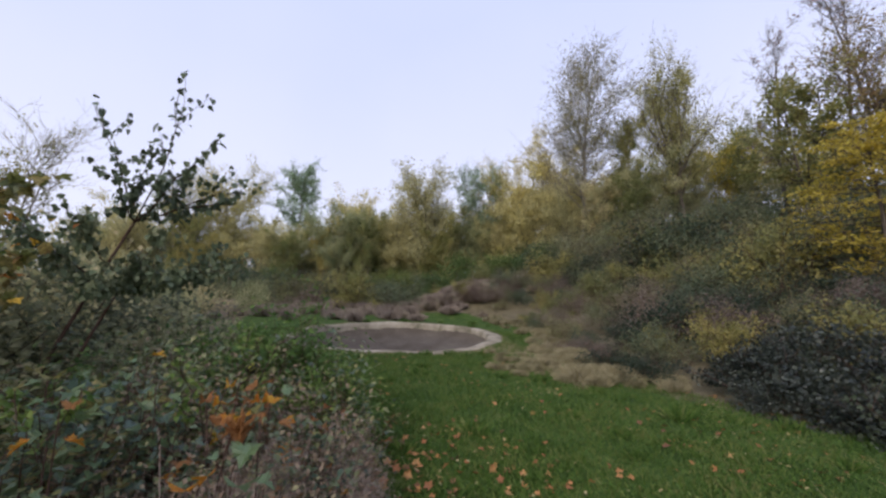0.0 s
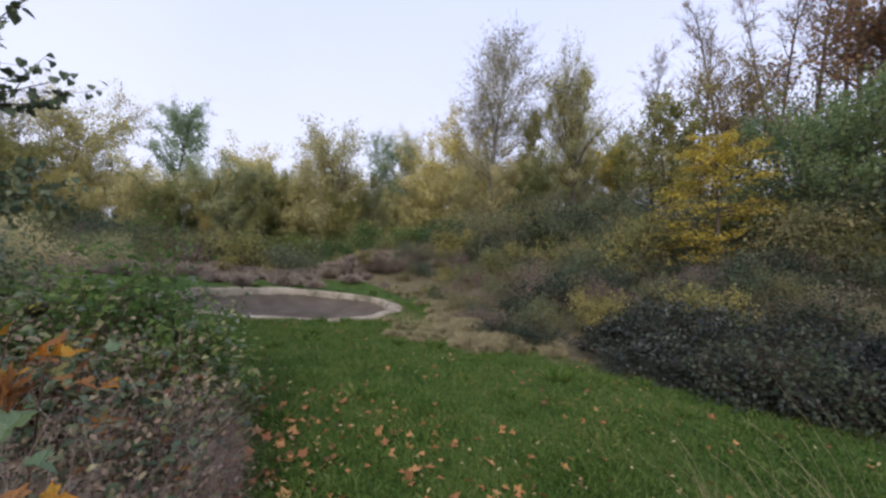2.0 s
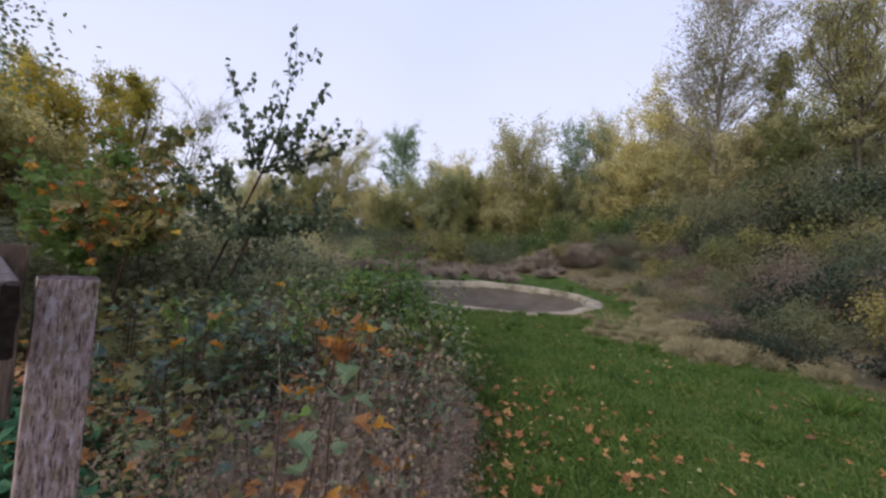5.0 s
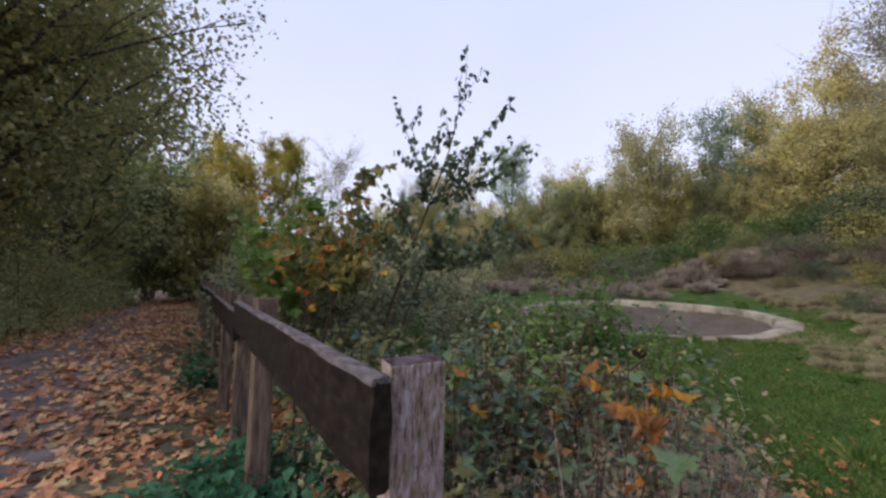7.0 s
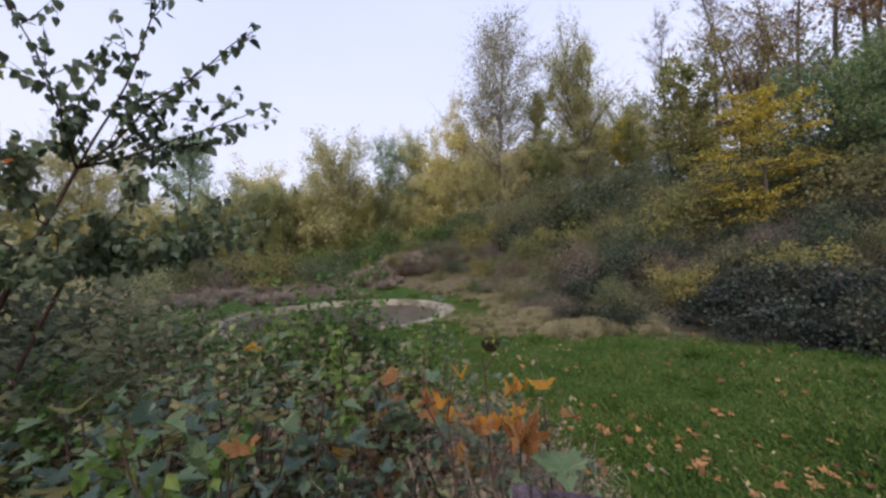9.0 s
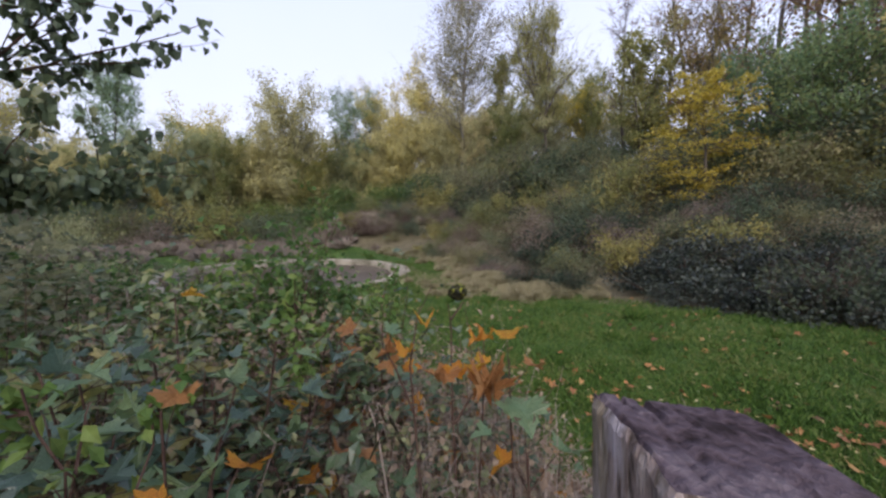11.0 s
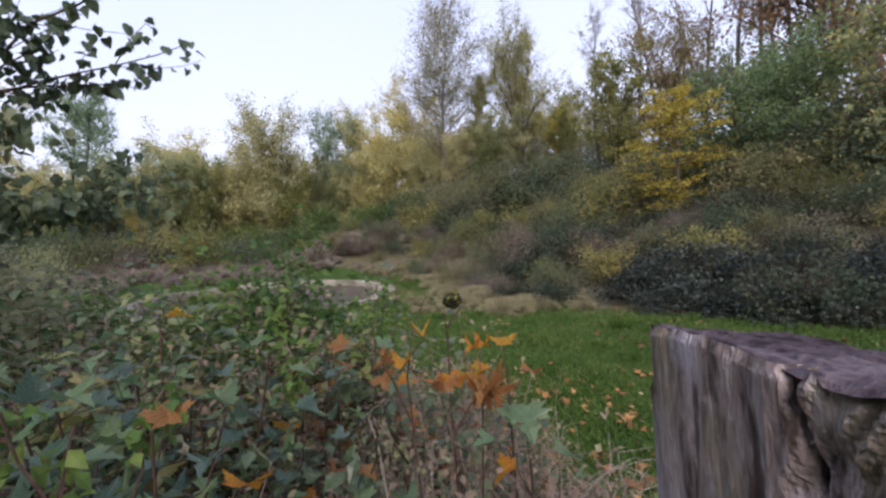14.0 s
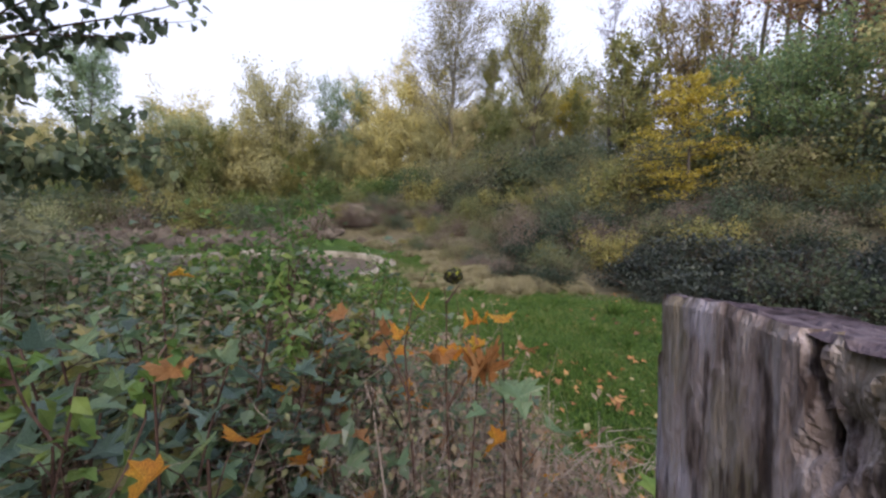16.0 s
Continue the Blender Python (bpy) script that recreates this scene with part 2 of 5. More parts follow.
M = {
    "bramble": leaf_mat("bramble_leaf", [(0.018, 0.032, 0.02), (0.04, 0.062, 0.034), (0.068, 0.09, 0.044), (0.125, 0.13, 0.05), (0.19, 0.12, 0.055)], 0.36, spread=0.3, gloss=0.6, tint=1.95),
    "bramble_low": leaf_mat("dull_bramble_leaf", [(0.018, 0.032, 0.02), (0.035, 0.05, 0.032), (0.06, 0.075, 0.042), (0.11, 0.10, 0.05)], 0.5, spread=0.7, tint=1.35),
    "willow": leaf_mat("willow_scrub_leaf", [(0.045, 0.055, 0.035), (0.075, 0.085, 0.05), (0.11, 0.115, 0.065), (0.15, 0.135, 0.07)], spread=0.75, tint=2.1),
    "bramble_bright": leaf_mat("bright_green_leaf", [(0.035, 0.07, 0.025), (0.06, 0.115, 0.03), (0.10, 0.16, 0.04), (0.16, 0.18, 0.05)], tint=1.35),
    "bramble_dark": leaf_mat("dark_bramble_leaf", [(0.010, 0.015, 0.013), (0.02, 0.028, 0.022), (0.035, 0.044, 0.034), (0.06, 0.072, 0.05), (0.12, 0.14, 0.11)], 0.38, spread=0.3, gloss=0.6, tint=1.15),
    "nettle": leaf_mat("nettle_leaf", [(0.015, 0.06, 0.035), (0.03, 0.09, 0.045), (0.05, 0.12, 0.06)]),
    "maple_green": leaf_mat("green_maple_leaf", [(0.04, 0.09, 0.045), (0.08, 0.14, 0.07), (0.12, 0.17, 0.08), (0.20, 0.20, 0.06)], 0.38, spread=0.25, gloss=0.6, tint=1.3, spots=0.6),
    # green maple leaf with the sky's bluish sheen put into its colour
    "maple_sheen": leaf_mat("sky_sheen_maple_leaf", [(0.045, 0.08, 0.058), (0.075, 0.12, 0.088), (0.12, 0.165, 0.13)], 0.32, spread=0.2, gloss=0.7, tint=1.15, spots=0.6),
    "maple_olive": leaf_mat("olive_maple_leaf", [(0.06, 0.08, 0.03), (0.12, 0.13, 0.04), (0.18, 0.15, 0.05), (0.20, 0.12, 0.05)], 0.4, spread=0.2, gloss=0.5, tint=1.4, spots=0.5),
    "maple_gold": leaf_mat("golden_maple_leaf", [(0.12, 0.05, 0.02), (0.28, 0.08, 0.018), (0.34, 0.15, 0.02), (0.34, 0.23, 0.03), (0.20, 0.20, 0.04)], spread=0.2, spots=0.8, tint=1.2),
    "maple_rust": leaf_mat("russet_maple_leaf", [(0.10, 0.04, 0.02), (0.20, 0.08, 0.028), (0.26, 0.13, 0.05), (0.24, 0.155, 0.08)], spread=0.2, spots=0.8, tint=1.15),
    "litter": leaf_mat("fallen_leaf", [(0.09, 0.045, 0.03), (0.17, 0.075, 0.04), (0.25, 0.12, 0.06), (0.30, 0.17, 0.08), (0.16, 0.10, 0.07)], 0.75, 0.1, 0.2, tint=2.3),
    "litter_turf": leaf_mat("fallen_leaf_on_turf", [(0.08, 0.045, 0.025), (0.18, 0.075, 0.03), (0.25, 0.12, 0.045), (0.27, 0.17, 0.07)], 0.75, 0.1, 0.2, tint=1.3),
    "litter_pale_turf": leaf_mat("pale_fallen_leaf_on_turf", [(0.16, 0.12, 0.05), (0.24, 0.20, 0.09), (0.30, 0.27, 0.15)], 0.75, 0.1, 0.2, tint=1.15),
    "litter_pale": leaf_mat("fallen_leaf_pale", [(0.25, 0.11, 0.05), (0.38, 0.22, 0.10), (0.36, 0.28, 0.13), (0.36, 0.31, 0.2)], 0.75, 0.1, 0.2, tint=1.3),
    # one sallow leaf twice: shade coloured into the first, light into the second
    "sallow": leaf_mat("shaded_sallow_leaf", [(0.02, 0.03, 0.02), (0.035, 0.05, 0.03), (0.05, 0.065, 0.035)], 0.5, 0.12),
    "sallow_lit": leaf_mat("lit_sallow_leaf", [(0.025, 0.035, 0.022), (0.05, 0.065, 0.035), (0.09, 0.09, 0.05), (0.12, 0.105, 0.055)], 0.5, 0.3, tint=2.6),
    "olive": leaf_mat("olive_tree_leaf", OLIVE, spread=0.6, tint=2.6),
    # tint raised so the colour carries the haze over the far wood
    "hedge": leaf_mat("hedge_leaf", [(0.045, 0.055, 0.03), (0.075, 0.085, 0.045), (0.115, 0.115, 0.06), (0.17, 0.14, 0.08)], spread=0.75, tint=3.5),
    "oak": leaf_mat("oak_leaf", [(0.03, 0.042, 0.022), (0.06, 0.07, 0.032), (0.095, 0.09, 0.04), (0.15, 0.115, 0.045)], spread=0.5, tint=4.0),
    "green": leaf_mat("green_tree_leaf", GREEN, tint=2.4),
    "hedge_green": leaf_mat("dark_hedge_leaf", GREEN, tint=1.5),
    "birch": leaf_mat("fading_birch_leaf", [(0.06, 0.065, 0.045), (0.09, 0.09, 0.06), (0.13, 0.12, 0.065), (0.18, 0.15, 0.06)], spread=0.2, tint=2.2),
    "greygreen": leaf_mat("grey_green_tree_leaf", [(0.07, 0.10, 0.06), (0.11, 0.15, 0.09), (0.16, 0.20, 0.13)], tint=2.4),
    # skyline leaf, lightened by its tint in place of distance haze
    "yellow": leaf_mat("hazed_yellow_tree_leaf", [(0.09, 0.09, 0.035), (0.14, 0.13, 0.05), (0.20, 0.17, 0.065), (0.26, 0.20, 0.08)], tint=3.0),
    "gold": leaf_mat("gold_tree_leaf", [(0.13, 0.122, 0.026), (0.22, 0.185, 0.032), (0.29, 0.225, 0.042)], tint=2.0),
    "brown": leaf_mat("brown_tree_leaf", [(0.08, 0.045, 0.035), (0.13, 0.07, 0.05), (0.16, 0.11, 0.05), (0.13, 0.12, 0.04)]),
    "scrub": leaf_mat("scrub_leaf", [(0.04, 0.06, 0.038), (0.075, 0.095, 0.055), (0.115, 0.12, 0.062), (0.17, 0.15, 0.07)], spread=0.85, tint=1.65),
    "scrub_yellow": leaf_mat("yellowing_scrub_leaf", [(0.055, 0.065, 0.03), (0.085, 0.095, 0.04), (0.13, 0.125, 0.045), (0.18, 0.15, 0.05)], spread=0.7, tint=2.1),
    "scrub_brown": leaf_mat("withered_scrub_leaf", [(0.085, 0.068, 0.058), (0.115, 0.09, 0.075), (0.135, 0.108, 0.085), (0.12, 0.115, 0.065)], spread=0.85, tint=1.7),
    "reed": leaf_mat("reddish_straw", [(0.08, 0.065, 0.052), (0.12, 0.098, 0.08), (0.16, 0.132, 0.108), (0.12, 0.11, 0.07)], 0.8, 0.2, 0.6, tint=1.95),
    "withered": leaf_mat("withered_bramble_leaf", [(0.08, 0.06, 0.05), (0.13, 0.095, 0.07), (0.17, 0.13, 0.09), (0.12, 0.15, 0.06)], spread=0.4, tint=2.0, spots=0.35),
    "straw": leaf_mat("straw", [(0.08, 0.072, 0.04), (0.115, 0.103, 0.058), (0.15, 0.13, 0.08), (0.09, 0.105, 0.045)], 0.8, 0.2, 0.6),
    "grass": leaf_mat("grass_blade", [(0.022, 0.052, 0.010), (0.048, 0.098, 0.018), (0.08, 0.135, 0.026), (0.15, 0.16, 0.055)], 0.6, 0.3, 0.2, 0.35, 1.06),
    "bark": rough_mat("bark", [(0.05, 0.04, 0.03), (0.10, 0.085, 0.07), (0.17, 0.15, 0.13)], 5.0, (4, 4, 1)),
    "bark_pale": rough_mat("pale_bark", [(0.12, 0.11, 0.09), (0.24, 0.22, 0.19), (0.36, 0.34, 0.31)], 5.0, (4, 4, 1)),
    "stem": rough_mat("brown_stem", [(0.04, 0.022, 0.018), (0.075, 0.045, 0.035), (0.12, 0.08, 0.06)], 8.0),
    "stem_grey": rough_mat("withered_stem", [(0.16, 0.125, 0.105), (0.30, 0.24, 0.20), (0.44, 0.37, 0.32)], 8.0),
    "black": rough_mat("blackened_leaf", [(0.012, 0.012, 0.008), (0.03, 0.028, 0.015)], 20.0),
    # the rail's sides are near black, the strip along its top much paler
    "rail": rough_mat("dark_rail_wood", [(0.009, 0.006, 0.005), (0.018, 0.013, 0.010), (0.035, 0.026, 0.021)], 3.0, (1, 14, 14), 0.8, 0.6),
    "rail_top": rough_mat("pale_rail_top", [(0.075, 0.062, 0.062), (0.15, 0.13, 0.135), (0.25, 0.225, 0.225)], 5.0, (1, 9, 9), 0.85, 0.9),
    "post": rough_mat("weathered_post_wood", [(0.09, 0.065, 0.055), (0.25, 0.19, 0.17), (0.35, 0.28, 0.265), (0.46, 0.39, 0.39)], 3.0, (26, 26, 7), 0.85, 0.5, 9, 20),
    # the end post's top, in a darker colour than its sides
    "post_top": rough_mat("dark_post_top", [(0.02, 0.013, 0.014), (0.062, 0.044, 0.050), (0.092, 0.070, 0.081), (0.145, 0.115, 0.124)], 30.0, (1, 1, 1), 0.9, 0.45, 8, 240),
    # the far wood's haze is mixed into this colour by the high tint
    "tan": leaf_mat("hazed_tan_tree_leaf", [(0.075, 0.074, 0.04), (0.115, 0.108, 0.055), (0.155, 0.14, 0.068), (0.19, 0.165, 0.07)], spread=0.5, tint=3.8),
    "bankgreen": leaf_mat("fresh_green_hazel_leaf", [(0.045, 0.07, 0.038), (0.065, 0.10, 0.05), (0.09, 0.125, 0.055), (0.13, 0.145, 0.055)], spread=0.35, tint=2.1),
    "post_brown": rough_mat("brown_post_wood", [(0.08, 0.055, 0.04), (0.17, 0.12, 0.09), (0.27, 0.20, 0.15)], 5.0, (9, 9, 1.2), 0.85, 0.8),
    "stone": rough_mat("pond_rim_concrete", [(0.12, 0.11, 0.07), (0.27, 0.235, 0.175), (0.38, 0.34, 0.265)], 1.6, (1, 1, 1), 0.9, 0.5),
    "mud": rough_mat("dry_basin_silt", [(0.075, 0.06, 0.045), (0.10, 0.083, 0.065), (0.13, 0.11, 0.085)], 0.9, (1, 1, 1), 0.9, 0.5, 8, 9),
}


def blotched(m, colour, scale, stretch, low=0.52, high=0.62, most=0.6):
    """Adds blotches of another colour (lichen, damp, rot) to a material."""
    n, l, b = links(m)
    old = b.inputs["Base Color"].links[0].from_socket
    tc, mp, t, mr, mix = n.new("ShaderNodeTexCoord"), n.new("ShaderNodeMapping"), n.new("ShaderNodeTexNoise"), n.new("ShaderNodeMapRange"), n.new("ShaderNodeMix")
    mp.inputs["Scale"].default_value = stretch
    l.new(tc.outputs["Object"], mp.inputs["Vector"]); l.new(mp.outputs[0], t.inputs["Vector"])
    t.inputs["Scale"].default_value, t.inputs["Detail"].default_value = scale, 5.0
    mr.inputs["From Min"].default_value, mr.inputs["From Max"].default_value, mr.inputs["To Max"].default_value = low, high, most
    l.new(t.outputs["Fac"], mr.inputs["Value"])
    mix.data_type = "RGBA"
    l.new(mr.outputs[0], mix.inputs["Factor"]); l.new(old, mix.inputs["A"])
    mix.inputs["B"].default_value = (*colour, 1)
    l.new(mix.outputs["Result"], b.inputs["Base Color"])


blotched(M["post"], (0.21, 0.18, 0.10), 16.0, (2, 2, 1), 0.5, 0.62, 0.55)
blotched(M["post"], (0.58, 0.53, 0.60), 26.0, (2, 2, 0.8), 0.57, 0.68, 0.6)
blotched(M["post"], (0.05, 0.033, 0.03), 85.0, (2, 2, 0.3), 0.57, 0.64, 0.8)
blotched(M["post"], (0.52, 0.46, 0.45), 120.0, (2, 2, 0.3), 0.57, 0.66, 0.45)


def ground_mat():
    """Turf, bare litter soil under the scrub and the trodden path, by the mesh's own cover values, with ragged borders."""
    m = bpy.data.materials.new("ground")
    n, l, b = links(m)
    geo = n.new("ShaderNodeNewGeometry")
    tex = []
    for scale in (0.35, 2.5, 30.0):
        t = n.new("ShaderNodeTexNoise")
        t.inputs["Scale"].default_value, t.inputs["Detail"].default_value = scale, 8.0
        l.new(geo.outputs["Position"], t.inputs["Vector"])
        tex.append(t)
    add = n.new("ShaderNodeMath"); add.operation = "MULTIPLY_ADD"
    l.new(tex[2].outputs["Fac"], add.inputs[0]); add.inputs[1].default_value = 0.5
    half = n.new("ShaderNodeMath"); half.operation = "MULTIPLY"
    l.new(tex[1].outputs["Fac"], half.inputs[0]); half.inputs[1].default_value = 0.5
    l.new(half.outputs[0], add.inputs[2])
    stretch = n.new("ShaderNodeMapRange")
    stretch.inputs["From Min"].default_value, stretch.inputs["From Max"].default_value = 0.33, 0.67
    l.new(add.outputs[0], stretch.inputs["Value"])
    turf = ramp(n, [(0.018, 0.038, 0.010), (0.038, 0.072, 0.017), (0.06, 0.10, 0.024), (0.10, 0.11, 0.04)])
    dry = ramp(n, [(0.09, 0.085, 0.04), (0.16, 0.14, 0.07), (0.22, 0.19, 0.10)])
    wild = ramp(n, [(0.07, 0.062, 0.036), (0.12, 0.102, 0.062), (0.18, 0.152, 0.095)])
    path = ramp(n, [(0.10, 0.075, 0.06), (0.17, 0.13, 0.115), (0.25, 0.205, 0.19)])
    for r in (turf, dry, wild, path):
        l.new(stretch.outputs[0], r.inputs[0])
    last = turf.outputs[0]
    for key, r in (("dry", dry), ("wild", wild), ("path", path)):
        at = n.new("ShaderNodeAttribute"); at.attribute_name = key
        w = n.new("ShaderNodeMath"); w.operation = "MULTIPLY_ADD"
        l.new(tex[1].outputs["Fac"], w.inputs[0]); w.inputs[1].default_value = 0.9
        o = n.new("ShaderNodeMath"); o.operation = "SUBTRACT"
        l.new(at.outputs["Fac"], o.inputs[0]); o.inputs[1].default_value = 0.45
        l.new(o.outputs[0], w.inputs[2])
        e = n.new("ShaderNodeMapRange")
        e.inputs["From Min"].default_value, e.inputs["From Max"].default_value = 0.35, 0.65
        l.new(w.outputs[0], e.inputs["Value"])
        x = n.new("ShaderNodeMix"); x.data_type = "RGBA"
        l.new(e.outputs[0], x.inputs["Factor"]); l.new(last, x.inputs["A"]); l.new(r.outputs[0], x.inputs["B"])
        last = x.outputs["Result"]
    l.new(last, b.inputs["Base Color"])
    b.inputs["Roughness"].default_value = 0.95
    b.inputs["Specular IOR Level"].default_value = 0.08
    bp = n.new("ShaderNodeBump")
    bp.inputs["Strength"].default_value, bp.inputs["Distance"].default_value = 0.7, 0.05
    l.new(add.outputs[0], bp.inputs["Height"]); l.new(bp.outputs[0], b.inputs["Normal"])
    return m


# ---- the lie of the land ----
POND, POND_R = (-1.8, 16.8), 4.15
POST = Vector((-1.30, 1.10))          # the end post of the fence
ALONG = Vector((-0.905, 0.425))       # the way the fence runs
ACROSS = Vector((0.425, 0.905))       # from the path to the meadow
EDGE_Y = [-40, -10, 0, 3.8, 7, 9, 12, 16, 20, 24, 27, 33, 60, 200]
EDGE_X = [14, 9, 7, 5.4, 4.4, 3.9, 3.8, 4.8, 4.6, 2.8, 0, -2, 0, 0]


def gz(x, y):
    """Height of the ground."""
    x, y = np.asarray(x, float), np.asarray(y, float)
    base = np.clip(y - 12.7, 0, 11.3) * 0.067 + np.clip(y - 24, 0, 46) * 0.09
    s = x - np.interp(y, EDGE_Y, EDGE_X)
    bank = np.clip(np.sqrt(np.clip(s, 0, None) ** 2 + 1) - 1, 0, 30) * 0.27
    hump = 1.3 * np.exp(-(((x - 2.5) / 3.2) ** 2 + ((y - 27.5) / 2.2) ** 2))
    roll = 0.05 * np.sin(x * 0.9 + 1) * np.cos(y * 0.7) + 0.02 * np.sin(x * 2.7 + y * 1.9)
    far = np.clip(np.hypot(x, y) / 8, 0, 1)
    return base + bank + hump + roll * far


def g(x, y):
    return float(gz(x, y))


def fence_side(x, y):
    """Metres beyond the fence line, towards the meadow; and metres along it."""
    dx, dy = np.asarray(x) - POST.x, np.asarray(y) - POST.y
    return dx * ACROSS.x + dy * ACROSS.y, dx * ALONG.x + dy * ALONG.y


def axis(lo, hi, a, b, step):
    out, v, s = [], a, step
    while v > lo:
        s *= 1.16
        v -= s
        out.append(v)
    out = out[::-1] + list(np.arange(a, b, step))
    v, s = b, step
    while v < hi:
        out.append(v)
        s *= 1.16
        v += s
    return np.array(out)


def np_mesh(name, V, F, mat, smooth=False):
    V, F = np.asarray(V, np.float32), np.asarray(F, np.int32)
    me = bpy.data.meshes.new(name)
    me.vertices.add(len(V)); me.vertices.foreach_set("co", V.ravel())
    k = F.shape[1]
    me.loops.add(F.size); me.loops.foreach_set("vertex_index", F.ravel())
    me.polygons.add(len(F)); me.polygons.foreach_set("loop_start", np.arange(0, F.size, k, dtype=np.int32))
    me.polygons.foreach_set("use_smooth", np.full(len(F), smooth))
    me.update(calc_edges=True)
    me.materials.append(mat)
    return me


def part_np(name, V, F, mat, parent=None, label="", smooth=False):
    ob = new(name, np_mesh(name, V, F, mat, smooth))
    ob.parent = parent
    return tagged(ob, label)


def join(pieces):
    V, F, k = [], [], 0
    for v, f in pieces:
        V.append(v); F.append(np.asarray(f) + k); k += len(v)
    return np.concatenate(V), np.concatenate(F)


def lerp_mask(v, a, b):
    return np.clip((v - a) / (b - a), 0, 1)


def outer_x(y):
    """Where the brambles end and the turf begins, on the meadow's fence side."""
    return np.interp(y, [0, 1.8, 2.6, 3.6, 4.5, 5.4, 6.2, 7.5, 10, 14, 20, 25], [-0.25, -0.25, -0.4, -0.6, -0.9, -1.7, -3.4, -6, -8, -9, -10.5, -12])


def build_ground():
    xs, ys = axis(-700, 700, -11, 11, 0.22), axis(-700, 900, -3, 25, 0.22)
    X, Y = np.meshgrid(xs, ys)
    Z = gz(X, Y)
    inside = np.hypot(X - POND[0], Y - POND[1]) < POND_R + 0.05
    Z = np.where(inside, Z - 1.4, Z)
    V = np.stack([X, Y, Z], -1).reshape(-1, 3)
    w, h = len(xs), len(ys)
    i = (np.arange(h - 1)[:, None] * w + np.arange(w - 1)).ravel()
    F = np.stack([i, i + 1, i + w + 1, i + w], -1)
    me = np_mesh("ground", V, F, ground_mat(), True)
    x, y = V[:, 0], V[:, 1]
    across, along = fence_side(x, y)
    on_meadow = lerp_mask(np.interp(y, EDGE_Y, EDGE_X) - x, -0.3, 0.5) * lerp_mask(x - outer_x(y), -0.3, 0.4) * lerp_mask(26 - y, 0, 1.5)
    path = lerp_mask(-across, 0.9, 1.5) * lerp_mask(across + 3.3, -0.4, 0.4)
    wild = 1 - on_meadow
    dry = np.exp(-(((x - 3.2) / 1.7) ** 2 + ((y - 11.5) / 3.0) ** 2)) + 0.6 * np.exp(-((np.hypot(x - POND[0], y - POND[1]) - POND_R - 0.4) / 0.7) ** 2)
    for key, value in (("path", path), ("wild", wild), ("dry", np.clip(dry, 0, 1))):
        at = me.attributes.new(key, "FLOAT", "POINT")
        at.data.foreach_set("value", value.astype(np.float32))
    return tagged(new("ground", me), "uneven autumn ground of damp green turf, bare soil and a trodden path", "ground", kind="structure")


build_ground()


def build_pond():
    """A round dry basin: a low pale rim of worn concrete and a sunken silty floor."""
    cx, cy = POND
    base = new("pond_basin")
    base.location = (cx, cy, g(cx, cy))
    tagged(base, "drained round pond basin with a pale worn rim, in the grass", "pond")
    n = 96
    rng = np.random.default_rng(5)
    wob = np.convolve(np.tile(rng.normal(0, 1, n), 3), np.ones(5) / 5, "same")[n:2 * n]
    prof = [(-0.10, -0.55), (-0.06, -0.02), (0.0, 0.035), (0.18, 0.04), (0.30, 0.015), (0.42, -0.10)]
    V, F = [], []
    for k in range(n):
        a = 2 * math.pi * k / n
        for j, (dr, dz) in enumerate(prof):
            wide = 1 + 0.9 * max(0, math.cos(a - 0.1)) ** 3
            r = POND_R + dr * (wide if dr > 0 else 1) + 0.035 * wob[k] * (1 + (j > 3))
            x, y = cx + r * math.cos(a), cy + r * math.sin(a)
            V.append((x - cx, y - cy, g(x, y) - base.location.z + dz + 0.012 * wob[(k * 7 + j) % n]))
    p = len(prof)
    for k in range(n):
        for j in range(p - 1):
            a, b = k * p + j, ((k + 1) % n) * p + j
            F.append((a, a + 1, b + 1, b))
    part_np("rim", V, F, M["stone"], base, "pale worn concrete rim", True)
    V, F = [], []
    rings = [(1.0, -0.12), (0.97, -0.42), (0.85, -0.6), (0.6, -0.72), (0.3, -0.8)]
    for r0, dz in rings:
        for k in range(n):
            a = 2 * math.pi * k / n
            r = (POND_R - 0.03) * r0
            x, y = cx + r * math.cos(a), cy + r * math.sin(a)
            V.append((x - cx, y - cy, g(x, y) - base.location.z + dz + 0.02 * rng.normal()))
    for j in range(len(rings) - 1):
        for k in range(n):
            F.append((j * n + k, (j + 1) * n + k, (j + 1) * n + (k + 1) % n, j * n + (k + 1) % n))
    inner = [(len(rings) - 1) * n + k for k in range(n)]
    part_np("basin_floor", V, F, M["mud"], base, "grey-brown dried silt", True)
    cap = [(0, 0, -0.82)] + [V[i] for i in inner]
    part_np("basin_centre", cap, [(0, 1 + k, 1 + (k + 1) % n) for k in range(n)], M["mud"], base, "grey-brown dried silt", True)


build_pond()

# ---- plants: shapes of leaves, stems and blades ----


def outline(points):
    """A leaf from its right-hand outline, mirrored, folded a little along the midrib; the base at the origin, the tip ahead."""
    right = [(x, y, 0.22 * x) for x, y in points]
    left = [(-x, y, 0.22 * x) for x, y in points[::-1] if x > 0]
    ring = [(0, 0, 0)] + [p for p in right] + left
    V = np.array([(0, 0.42, -0.02)] + ring, float)
    n = len(ring)
    F = [(0, 1 + k, 1 + (k + 1) % n) for k in range(n)]
    V[:, 2] -= 0.18 * V[:, 1] ** 2
    return V, np.array(F)


